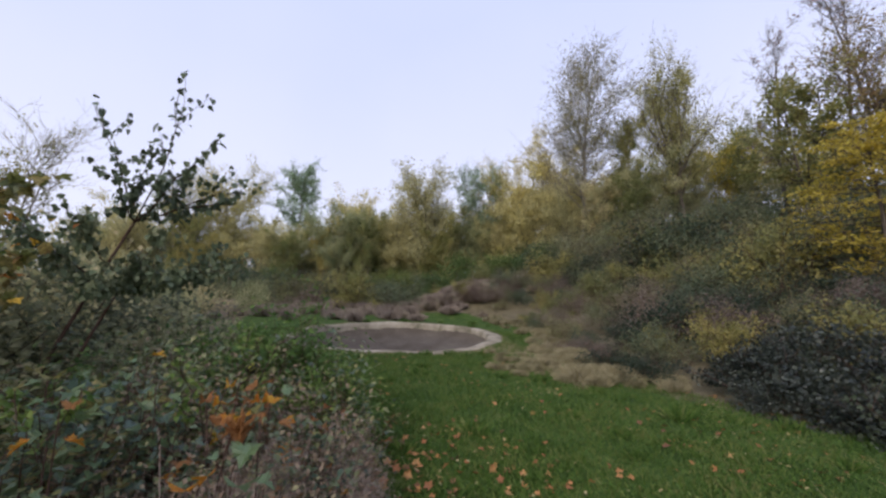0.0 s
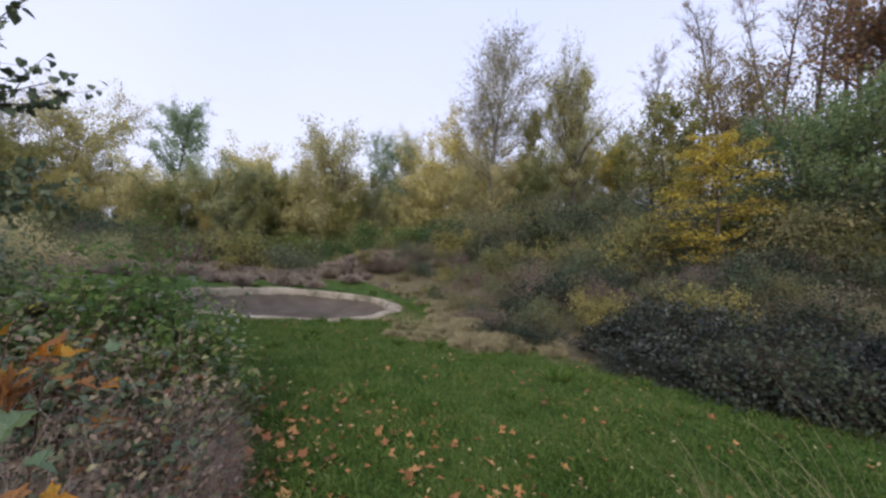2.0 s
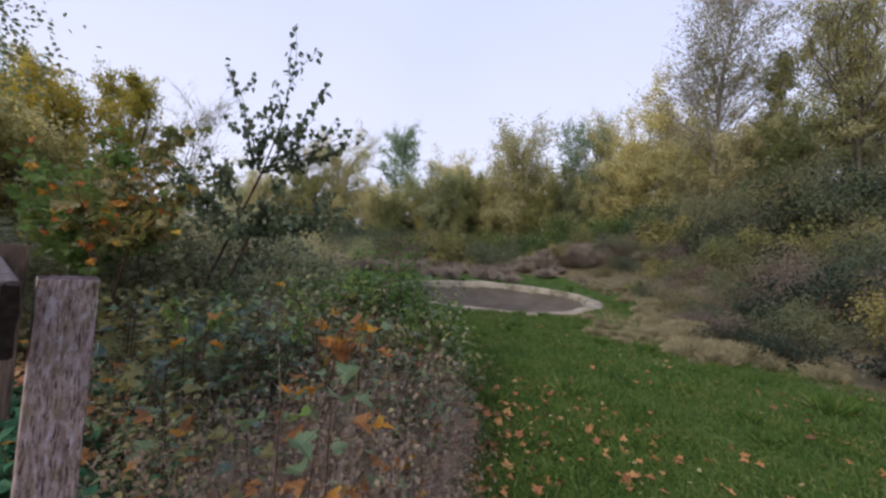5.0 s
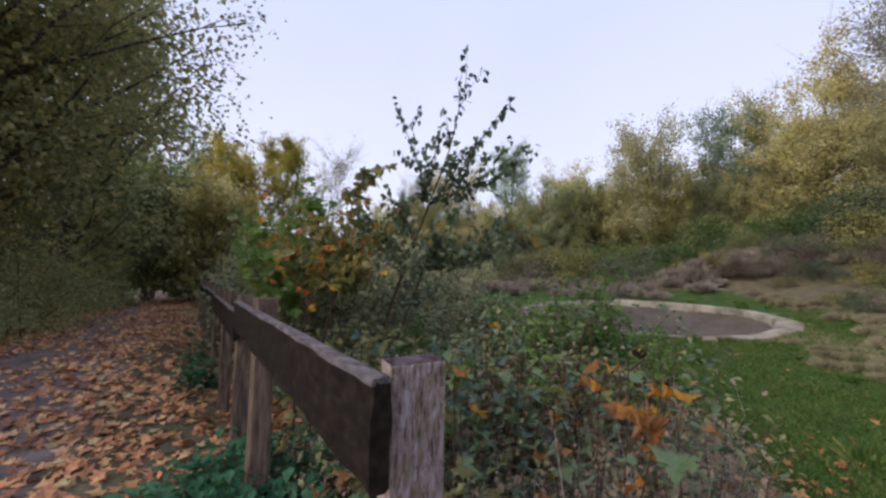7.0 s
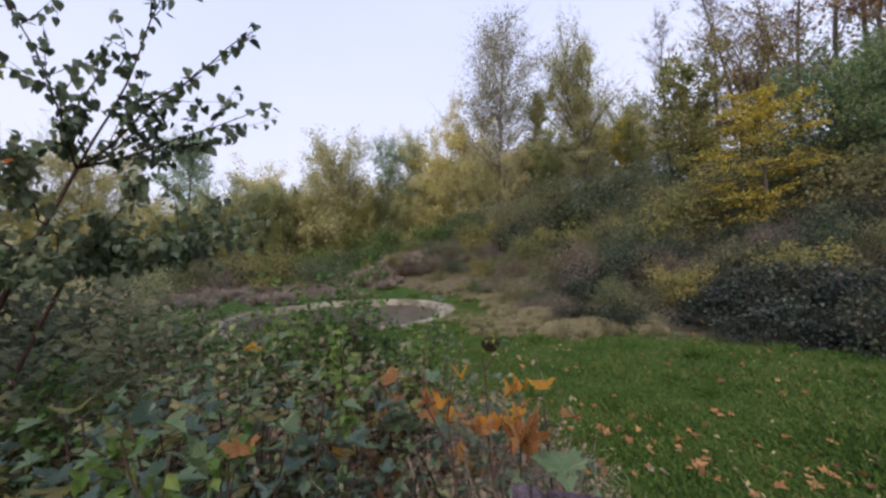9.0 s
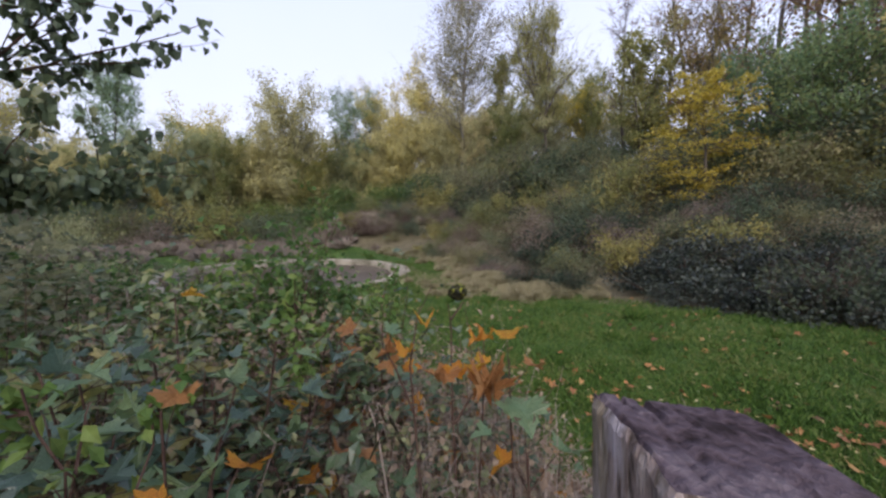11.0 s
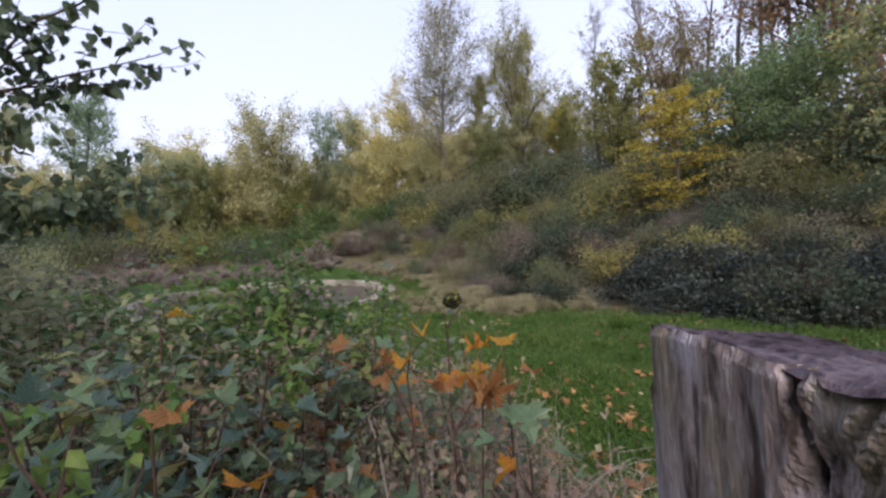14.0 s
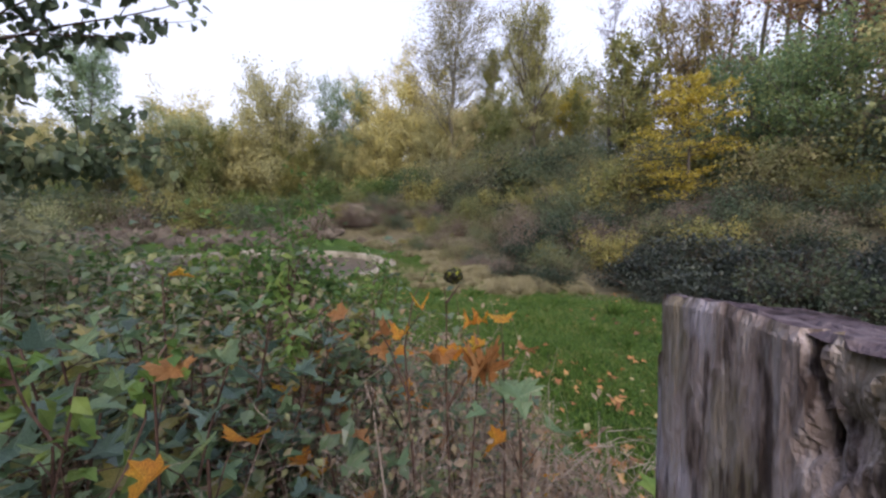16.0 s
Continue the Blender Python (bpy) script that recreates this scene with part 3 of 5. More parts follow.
OVAL = (np.array([(0, 0, 0), (-0.3, 0.42, 0.07), (0, 0.45, 0), (0.3, 0.42, 0.07), (0, 1, -0.12)], float), np.array([(0, 2, 1), (0, 3, 2), (1, 2, 4), (2, 3, 4)]))
FLAKE = (np.array([(0, 0, 0), (-0.4, 0.5, 0.08), (0.4, 0.5, 0.08), (0, 1, -0.1)], float), np.array([(0, 2, 1), (1, 2, 3)]))
HEART = outline([(0.26, -0.06), (0.44, 0.16), (0.40, 0.45), (0.20, 0.78), (0, 1.0)])
MAPLE = outline([(0.12, -0.06), (0.42, -0.13), (0.33, 0.05), (0.52, 0.10), (0.56, 0.24), (0.82, 0.40), (0.64, 0.47), (0.66, 0.64), (0.42, 0.54), (0.23, 0.52), (0.36, 0.74), (0.22, 0.80), (0.14, 0.93), (0, 1.12)])
STAR = outline([(0.40, -0.05), (0.22, 0.2), (0.60, 0.45), (0.2, 0.62), (0, 1.05)])
BLADE = (np.array([(-0.035, 0, 0), (0.035, 0, 0), (0.0, 0.12, 0.65), (0.0, 0.38, 1.0)], float), np.array([(0, 1, 2), (0, 2, 3)]))


def turned(template, yaw, pitch, roll, size):
    V, F = template
    c, s = np.cos, np.sin
    n = len(yaw)
    Rx, Ry, Rz = (np.zeros((n, 3, 3)) for _ in range(3))
    Rx[:, 0, 0] = 1; Rx[:, 1, 1] = c(pitch); Rx[:, 1, 2] = -s(pitch); Rx[:, 2, 1] = s(pitch); Rx[:, 2, 2] = c(pitch)
    Ry[:, 1, 1] = 1; Ry[:, 0, 0] = c(roll); Ry[:, 0, 2] = s(roll); Ry[:, 2, 0] = -s(roll); Ry[:, 2, 2] = c(roll)
    Rz[:, 2, 2] = 1; Rz[:, 0, 0] = c(yaw); Rz[:, 0, 1] = -s(yaw); Rz[:, 1, 0] = s(yaw); Rz[:, 1, 1] = c(yaw)
    R = Rz @ Rx @ Ry
    return np.einsum("nij,vj->nvi", R, V) * size[:, None, None]


def leaves(template, P, size, rng, tilt=0.6, droop=-0.2, vary=0.3):
    """One leaf at each place of P."""
    P = np.asarray(P, float)
    n = len(P)
    V = turned(template, rng.uniform(0, 2 * np.pi, n), rng.normal(droop, tilt, n), rng.normal(0, tilt, n), size * rng.uniform(1 - vary, 1 + vary, n)) + P[:, None, :]
    k = len(template[0])
    return V.reshape(-1, 3), (template[1][None] + (np.arange(n) * k)[:, None, None]).reshape(-1, 3)


def tube(points, r0, r1, sides=4):
    P = np.asarray(points, float)
    n = len(P)
    d = np.gradient(P, axis=0)
    d /= np.linalg.norm(d, axis=1)[:, None] + 1e-9
    ref = np.where(np.abs(d[:, 2:3]) > 0.9, [[1.0, 0, 0]], [[0, 0, 1.0]])
    a = np.cross(d, ref); a /= np.linalg.norm(a, axis=1)[:, None] + 1e-9
    b = np.cross(d, a)
    r = np.linspace(r0, r1, n)[:, None]
    V = np.stack([P + r * (a * math.cos(t) + b * math.sin(t)) for t in np.arange(sides) * 2 * math.pi / sides], 1).reshape(-1, 3)
    F = []
    for i in range(n - 1):
        for j in range(sides):
            p, q = i * sides + j, i * sides + (j + 1) % sides
            F += [(p, q, q + sides), (p, q + sides, p + sides)]
    return V, np.array(F)


def limb(a, d, length, rng, steps=5, wander=0.12, lift=0.1):
    """A wandering line from a, in the direction d."""
    d = np.asarray(d, float) / np.linalg.norm(d)
    P = [np.asarray(a, float)]
    for _ in range(steps):
        d = d + rng.normal(0, wander, 3) + (0, 0, lift)
        d /= np.linalg.norm(d)
        P.append(P[-1] + d * length / steps)
    return np.array(P)


def tree(name, label, x, y, height, crown, trunk_r, mat, count, leaf, seed, bark="bark", low=0.3, stems=1, limbs=22, bare=0.0, rise=0.5, category="tree", group="", sprig=FLAKE, lean=0.0, level=False, top=None):
    """A tree: tapered trunk, limbs with twigs, and a crown of single leaves round the twigs. height: of the tip above the ground."""
    rng = np.random.default_rng(seed)
    base = new(name)
    base.location = (x, y, g(x, y) - 0.05)
    tagged(base, label, category, group)
    crown *= 1.0 if level else 1.2
    if not level and height > 8:
        height -= 0.42 * crown
    if leaf >= 0.2:
        count, leaf = int(count * 2.3), leaf * 0.66
    wood, boughs, spots = [], [], []
    for s in range(stems):
        a0 = rng.uniform(0, 2 * np.pi)
        out = 0.0 if stems == 1 else rng.uniform(0.08, 0.22)
        P = limb((0.15 * (stems > 1) * math.cos(a0), 0.15 * (stems > 1) * math.sin(a0), 0), (out * math.cos(a0) + lean, out * math.sin(a0), 1), height * rng.uniform(0.86, 1.0) if s else height * 0.97, rng, 9, 0.035, 0.06)
        P[0, 2] = 0
        wood.append(tube(P, trunk_r / stems ** 0.5, trunk_r * 0.08, 7))
        for i in range(max(4, limbs // stems)):
            f = low + (1 - low) * rng.uniform(0, 1) ** 0.9
            k = f * (len(P) - 1)
            at = P[int(k)] + (P[min(int(k) + 1, len(P) - 1)] - P[int(k)]) * (k % 1)
            u = (f - low) / (1 - low)
            full = 0.35 + 0.75 * math.sin(math.pi * min(1, 0.22 + 0.75 * u)) if level else 0.38 + 0.66 * math.sin(math.pi * (0.16 + 0.64 * u))
            reach = crown * full * rng.uniform(0.6, 1.1)
            a = rng.uniform(0, 2 * np.pi)
            up = rng.uniform(0.0, 0.25) if level else rise + rng.uniform(-0.2, 0.5) + 0.6 * u
            B = limb(at, (math.cos(a), math.sin(a), up), reach, rng, 5, 0.13, 0.0 if level else 0.07)
            boughs.append(tube(B, trunk_r * 0.28 * (1 - 0.6 * u), 0.008, 4))
            for _ in range(6):
                q = rng.uniform(0.25, 1)
                kk = q * (len(B) - 1)
                b0 = B[int(kk)] if int(kk) < len(B) else B[-1]
                T = limb(b0, (B[-1] - B[0]) / reach + rng.normal(0, 0.6, 3) * (1, 1, 0.25 if level else 0.8), reach * rng.uniform(0.25, 0.5), rng, 3, 0.2, 0.0 if level else 0.05)
                boughs.append(tube(T, 0.014, 0.005, 3))
                spots.append(T)
                if bare:
                    for _ in range(4):
                        W = limb(T[rng.integers(0, 4)], T[-1] - T[0] + rng.normal(0, 0.3, 3), reach * 0.28, rng, 2, 0.2, 0.1)
                        boughs.append(tube(W, 0.008, 0.004, 3))
    part_np("trunk", *join(wood), M[bark], base, "", True)
    part_np("branch", *join(boughs), M[bark], base)
    if count:
        T = np.stack([s for s in spots])
        keep = rng.uniform(0, 1, len(T)) > bare
        T = T[keep] if keep.any() else T
        i = rng.integers(0, len(T), count)
        f = rng.uniform(0, 2.999, count)
        j = f.astype(int)
        P = T[i, j] * (1 - (f - j))[:, None] + T[i, j + 1] * (f - j)[:, None]
        P = P + rng.normal(0, crown * 0.05, (count, 3)) * ((1, 1, 0.3) if level else (1, 1, 1))
        P = P[P[:, 2] > 0.3]
        part_np("crown", *leaves(sprig, P, leaf, rng, 0.9 if not level else 0.4), M[mat], base)
    return base


def bush(name, label, r, h, mat, count, leaf, seed, template=OVAL, stems=14, stem_mat="stem", hollow=0.45, fine=0, category="bush", cane=0.0075, tilt=0.7, clumped=1.0):
    """A dome of canes with leaves in uneven clumps. Its prototype stands at the origin."""
    rng = np.random.default_rng(seed)
    base = new(name)
    tagged(base, label, category)
    canes, tips = [], []
    for i in range(stems):
        a, e = rng.uniform(0, 2 * np.pi), rng.uniform(0.25, 1.4)
        P = limb((rng.normal(0, r * 0.25), rng.normal(0, r * 0.25), 0), (math.cos(a) * math.cos(e) * r / h, math.sin(a) * math.cos(e) * r / h, math.sin(e) + 0.3), math.hypot(r * math.cos(e), h * math.sin(e)) * rng.uniform(0.8, 1.15), rng, 6, 0.12, -0.06)
        P[:, 2] = np.clip(P[:, 2], 0, None)
        canes.append(tube(P, cane * (1 + 0.5 * h), cane * 0.45, 4))
        tips.append(P)
        for _ in range(fine):
            T = limb(P[rng.integers(1, 7)], rng.normal(0, 1, 3) + (0, 0, 0.6), r * rng.uniform(0.2, 0.5), rng, 3, 0.25, 0)
            T[:, 2] = np.clip(T[:, 2], 0, None)
            canes.append(tube(T, cane * 0.5, cane * 0.25, 3))
    part_np("stem", *join(canes), M[stem_mat], base)
    if count:
        clumps = 26
        a, e = rng.uniform(0, 2 * np.pi, clumps), np.arcsin(rng.uniform(0.02, 1, clumps))
        k = rng.uniform(hollow, 1.0, clumps)
        C = np.stack([r * np.cos(a) * np.cos(e) * k, r * np.sin(a) * np.cos(e) * k, h * np.sin(e) * k], -1)
        i = rng.integers(0, clumps, count)
        P = C[i] + rng.normal(0, 1, (count, 3)) * (0.2 * r * clumped, 0.2 * r * clumped, 0.15 * h * clumped)
        more = count // 4
        T = np.stack(tips)
        P[:more] = T[rng.integers(0, len(T), more), rng.integers(1, 7, more)] + rng.normal(0, 0.06 * r, (more, 3))
        P[:, 2] = np.abs(P[:, 2]) + 0.02
        part_np("foliage", *leaves(template, P, leaf, rng, tilt), M[mat], base)
    return base


def spread(proto, places, seed, lo=0.8, hi=1.25, group=""):
    """Copies of a plant at places (x, y[, size]); the first place takes the plant itself."""
    rng = np.random.default_rng(seed)
    for k, p in enumerate(places):
        s = (p[2] if len(p) > 2 else 1) * rng.uniform(lo, hi)
        m = pose(p[0], p[1], g(p[0], p[1]) - 0.03, rng.normal(0, 4), rng.normal(0, 4), rng.uniform(0, 360)) @ Matrix.Diagonal((s, s, s * rng.uniform(0.85, 1.15), 1))
        if k == 0:
            proto.matrix_basis = m
            first = proto
        else:
            ob = copy_thing(first, Matrix.Identity(4))
            ob.matrix_basis = m
        if group:
            (first if k == 0 else ob)["group"] = group


def in_strip(n, seed, test, x0, x1, y0, y1, gap):
    """Up to n places at least gap apart for which test(x, y) holds."""
    rng = np.random.default_rng(seed)
    out = []
    for _ in range(n * 60):
        x, y = rng.uniform(x0, x1), rng.uniform(y0, y1)
        if test(x, y) and all((x - a) ** 2 + (y - b) ** 2 > gap * gap for a, b in out):
            out.append((x, y))
            if len(out) == n:
                break
    return out

# ---- the fence ----


def plank(name, a, b, width, height, mat, parent, seed, label="", rough=0.006, cuts=24):
    """A weathered timber from a to b: height is its upright side, width its thickness; the edges are worn and wavy."""
    rng = np.random.default_rng(seed)
    a, b = Vector(a), Vector(b)
    d = (b - a).normalized()
    side = Vector((-d.y, d.x, 0)).normalized() if abs(d.z) < 0.9 else Vector((ACROSS.x, ACROSS.y, 0))
    up = d.cross(side) * -1 if abs(d.z) < 0.9 else side.cross(d).normalized()
    prof = []
    for i, (sx, sy) in enumerate([(-1, -1), (1, -1), (1, 1), (-1, 1)]):
        nx, ny = [(1, -1), (1, 1), (-1, 1), (-1, -1)][i]
        for f in (0.04, 0.35, 0.65, 0.96):
            prof.append((sx + (nx - sx) * f, sy + (ny - sy) * f))
    V, F = [], []
    k = len(prof)
    wave = rng.normal(0, rough, (cuts + 1, k))
    wave[1:-1] = (wave[:-2] + wave[1:-1] + wave[2:]) / 2
    long = rng.normal(0, rough * 0.9, k)
    for i in range(cuts + 1):
        p = a + (b - a) * (i / cuts)
        for j, (u, v) in enumerate(prof):
            w = wave[i, j] + long[j]
            q = p + side * (u * width / 2 + w * (1 if u > 0 else -1)) + up * (v * height / 2 + w * 0.8)
            V.append(q[:])
    for i in range(cuts):
        for j in range(k):
            p, q = i * k + j, i * k + (j + 1) % k
            F.append((p, q, q + k, p + k))
    bm = bmesh.new()
    vs = [bm.verts.new(v) for v in V]
    for f in F:
        bm.faces.new([vs[i] for i in f])
    bm.faces.new(vs[:k][::-1]); bm.faces.new(vs[-k:])
    me = bpy.data.meshes.new(name)
    bmesh.ops.recalc_face_normals(bm, faces=bm.faces)
    bm.to_mesh(me); bm.free()
    me.materials.append(M[mat])
    ob = new(name, me)
    ob.parent = parent
    return tagged(ob, label)


def along(s, across=0.0, z=0.0):
    return (POST.x + ALONG.x * s + ACROSS.x * across, POST.y + ALONG.y * s + ACROSS.y * across, z)


def end_post(parent):
    """The thick end post: split grain down its sides, a worn sloping top and a rotten, broken corner towards the rail."""
    s0, s1, a0, a1, top, foot = 0.015, 0.075, -0.082, 0.056, 1.248, g(*POST) - 0.3
    zs = np.concatenate([np.linspace(foot, 0.9, 12)[:-1], 0.9 + (top - 0.9) * np.linspace(0, 1, 150) ** 0.8])
    ss, aa = np.linspace(s0, s1, 36), np.linspace(a0, a1, 86)
    nz = noise.noise

    def clampf(v, lo=0.0, hi=1.0):
        return max(lo, min(hi, v))

    def height(s, a):
        return top - 0.06 * max(0.0, a - 0.03) - 0.13 * (s1 - s) + 0.0016 * nz((s * 60, a * 60, 3)) + 0.0011 * nz((s * 230, a * 110, 5)) - 0.006 * clampf(1 - abs(nz((s * 110, a * 16, 9))) / 0.12) * clampf(0.5 + 2 * nz((s * 30, a * 20, 1)))

    def place(s, a, z):
        t = (z - foot) / (top - foot)
        z = z if t < 0.5 else z + (height(s, a) - top) * ((t - 0.5) * 2) ** 6
        ns = (s - (s0 + s1) / 2) / ((s1 - s0) / 2)
        na = (a - (a0 + a1) / 2) / ((a1 - a0) / 2)
        edge = clampf((max(0, abs(ns) - 0.93)) / 0.07) * clampf((max(0, abs(na) - 0.97)) / 0.03)
        round_off = 0.0022 * edge
        near_top = clampf(1 - (height(s, a) - z) / 0.0035)
        if ns > 0.999:
            grain = 0.0007 * nz((a * 110, 1, z * 7)) + 0.0005 * nz((a * 330, 4, z * 26)) + 0.0005 * nz((a * 40, 7, z * 18))
            split = 0.0022 * clampf(1 - abs(nz((a * 46 + 3, 2, z * 5.0))) / 0.07) * clampf(0.2 + 3 * nz((a * 14, 5, z * 9)))
            s += grain - split - 0.0015 * near_top
            reach = clampf((-0.010 + 0.004 * nz((z * 90, 1, 2)) - a) / 0.0022)
            floor_ = 1.211 + 0.25 * (a + 0.010) + 0.007 * nz((a * 130, 5, 1))
            rot = reach * clampf((z - floor_) / 0.005)
            fibre = nz((a * 260 + z * 130, 2, z * 60))
            s -= rot * clampf(0.0026 + 0.0030 * nz((a * 90, 3, z * 90)) + 0.0034 * fibre, 0.0, 0.008)
            s -= 0.009 * clampf(1 - abs(a + 0.0105 - 0.5 * (z - 1.243) * 0.35 - 0.0016 * nz((z * 120, 3, 8))) / 0.0016) * clampf((z - 1.216) / 0.008)
            s -= 0.004 * clampf(1 - math.hypot((a + 0.036 + 0.2 * (z - 1.2)) / 0.005, (z - 1.198) / 0.014))
        elif ns < -0.999:
            s -= 0.0008 * nz((a * 90, 1, z * 6)) - 0.0018 * clampf(1 - abs(nz((a * 36, 2, z * 3))) / 0.05) - 0.001 * near_top
        if abs(na) > 0.999:
            a += (0.0012 * nz((s * 60, 2, z * 8)) + 0.0008 * nz((s * 240, 2, z * 30)) - 0.0015 * near_top) * (1 if na > 0 else -1)
            if na > 0:
                a += 0.0035 * clampf((1.222 - z) / 0.004) * clampf((s - s1 + 0.012) / 0.004) + 0.003 * nz((1, 8, z * 5))
        return (POST.x + ALONG.x * (s - round_off * ns) + ACROSS.x * (a - round_off * na), POST.y + ALONG.y * (s - round_off * ns) + ACROSS.y * (a - round_off * na), z)

    ring = [(s1, a) for a in aa] + [(s, a1) for s in ss[::-1][1:]] + [(s0, a) for a in aa[::-1][1:]] + [(s, a0) for s in ss[1:-1]]
    V = [place(s, a, z) for z in zs for s, a in ring]
    k = len(ring)
    side = [(i * k + j, i * k + (j + 1) % k, (i + 1) * k + (j + 1) % k, (i + 1) * k + j) for i in range(len(zs) - 1) for j in range(k)]
    at = {(round(float(s), 6), round(float(a), 6)): (len(zs) - 1) * k + j for j, (s, a) in enumerate(ring)}
    for s in ss[1:-1]:
        for a in aa[1:-1]:
            at[(round(float(s), 6), round(float(a), 6))] = len(V)
            V.append((POST.x + ALONG.x * s + ACROSS.x * a, POST.y + ALONG.y * s + ACROSS.y * a, height(s, a)))
    key = lambda i, j: at[(round(float(ss[i]), 6), round(float(aa[j]), 6))]
    cap = [(key(i, j), key(i + 1, j), key(i + 1, j + 1), key(i, j + 1)) for i in range(len(ss) - 1) for j in range(len(aa) - 1)]
    me = np_mesh("post", V, side + cap, M["post"])
    me.materials.append(M["post_top"])
    me.polygons.foreach_set("material_index", np.array([0] * len(side) + [1] * len(cap), dtype=np.int32))
    ob = new("post", me)
    ob.parent = parent
    return tagged(ob, "grey weathered post with a cracked rotten top corner")


def build_fence():
    fence = new("fence")
    tagged(fence, "old weathered timber post and rail fence beside a leafy path", "fence")
    spots = [0.0, 1.66, 2.6, 4.0, 5.6, 7.2, 8.8, 10.4, 12.0, 13.6]
    for i, s in enumerate(spots):
        h = (1.250, 1.30, 1.27, 1.29, 1.24, 1.28, 1.25, 1.3, 1.26, 1.27)[i]
        lean = 0.02 * math.sin(i * 2.1)
        if i == 0:
            end_post(fence)
            continue
        x, y, _ = along(s, -0.072)
        x2, y2, _ = along(s + lean, -0.072)
        plank("post", (x2, y2, g(x, y) - 0.3), (x, y, h + g(x, y) - g(*POST)), 0.11, 0.12, "post_brown", fence, 40 + i, "", 0.003, 16)
    segs = [(-0.05, 2.62, 1.235), (2.5, 5.7, 1.16), (5.55, 8.9, 1.18), (8.7, 12.1, 1.16), (12.0, 14.2, 1.18)]
    for i, (a, b, h) in enumerate(segs):
        off = -0.137
        xa, ya, _ = along(a, off)
        xb, yb, _ = along(b, off)
        plank("rail", (xa, ya, h - 0.105), (xb, yb, h - 0.10), 0.036, 0.20, "rail", fence, 60 + i, "dark heavy rail with a grey top", 0.003, 60)
        plank("rail_top", (xa, ya, h - 0.001), (xb, yb, h + 0.004), 0.034, 0.012, "rail_top", fence, 70 + i, "grey rail top", 0.0022, 70)


build_fence()

# ---- trees on the skyline: name, label, x, y, height of tip, crown, trunk, leaf, count, size ----
Z = lambda x, y, top: top - g(x, y)
T = tree
T("birch_tree", "tall slender birch, half bare with olive yellow leaves, above the scrub", 14.2, 35.6, Z(14.2, 35.6, 29.5), 6.2, 0.28, "birch", 8500, 0.21, 11, "bark_pale", 0.24, 1, 64, 0.35, 0.45)
T("maple_tree", "many-stemmed field maple, thinning yellow-brown crown", 21.9, 31.8, Z(21.9, 31.8, 25.0), 5.0, 0.36, "yellow", 11000, 0.20, 12, "bark", 0.24, 5, 72, 0.2, 1.0)
T("birch_tree", "slim birch beside the tall one, olive leaves", 17.2, 35.0, Z(17.2, 35, 22.0), 2.8, 0.15, "olive", 4500, 0.22, 13, "bark_pale", 0.3, 2, 26, 0.2, 0.7)
T("ash_tree", "bare grey-white tree with a few yellow leaves", -27.4, 48.0, Z(-27.4, 48, 18.2), 5.6, 0.28, "yellow", 5200, 0.30, 14, "bark_pale", 0.3, 2, 40, 0.2, 0.5)
T("willow_tree", "grey-green willow standing clear of its neighbours", -20.6, 53.5, Z(-20.6, 53.5, 21.3), 4.2, 0.25, "greygreen", 3800, 0.34, 15, "bark", 0.42, 1, 34, 0.1, 0.5)
T("bare_tree", "leafless grey tree far off", -30.5, 44, Z(-30.5, 44, 15.5), 4.2, 0.2, "olive", 300, 0.25, 16, "bark_pale", 0.3, 2, 34, 0.7, 0.7)
T("bare_tree", "leafless grey tree far off", -17.0, 58.0, Z(-17, 58, 17.5), 3.0, 0.18, "greygreen", 500, 0.25, 17, "bark_pale", 0.3, 2, 30, 0.6, 0.7)
T("alder_tree", "olive yellow alder with a rounded crown", -10.8, 49.2, Z(-10.8, 49.2, 15.2), 5.2, 0.25, "yellow", 9000, 0.30, 18, "bark", 0.15, 2, 40)
T("alder_tree", "low olive brown alder", -6.0, 47.0, Z(-6, 47, 13.4), 4.6, 0.25, "tan", 7000, 0.30, 19, "bark", 0.12, 2, 36)
T("oak_tree", "olive brown oak in thinning leaf", -1.1, 45.4, Z(-1.1, 45.4, 18.2), 5.2, 0.3, "tan", 9500, 0.28, 20, "bark", 0.1, 2, 52)
T("poplar_tree", "pale grey-green poplar with gaps of sky", 5.6, 50.0, Z(5.6, 50, 21.3), 4.4, 0.2, "greygreen", 5600, 0.28, 21, "bark_pale", 0.1, 3, 46, 0.1)
T("poplar_tree", "pale yellow-green poplar in thin leaf", 9.9, 47.3, Z(9.9, 47.3, 20.6), 5.0, 0.22, "yellow", 7500, 0.28, 22, "bark_pale", 0.08, 3, 46, 0.1)
T("poplar_tree", "yellow-green poplar with a thin top", 13.4, 44.5, Z(13.4, 44.5, 22.2), 4.9, 0.22, "yellow", 8000, 0.28, 23, "bark_pale", 0.08, 3, 44, 0.1)
T("hazel_tree", "soft golden hazel behind the scrub", 29.0, 34.8, Z(29, 34.8, 18.3), 4.0, 0.2, "gold", 6000, 0.26, 24, "bark", 0.1, 3, 30)
T("bare_tree", "leafless tree with fine twigs", 33.0, 37.0, Z(33, 37, 23.0), 3.0, 0.15, "olive", 200, 0.2, 25, "bark", 0.25, 3, 36, 0.8, 0.9)
T("oak_tree", "dark red-brown oak on the bank", 24.5, 18.2, Z(24.5, 18.2, 17.6), 4.2, 0.3, "brown", 10000, 0.15, 26, "bark", 0.2, 2, 50, 0.1)
T("maple_tree", "olive gold maple against the brown oak", 22.4, 21.8, Z(22.4, 21.8, 16.6), 2.9, 0.22, "olive", 7500, 0.19, 27, "bark", 0.2, 2, 34)
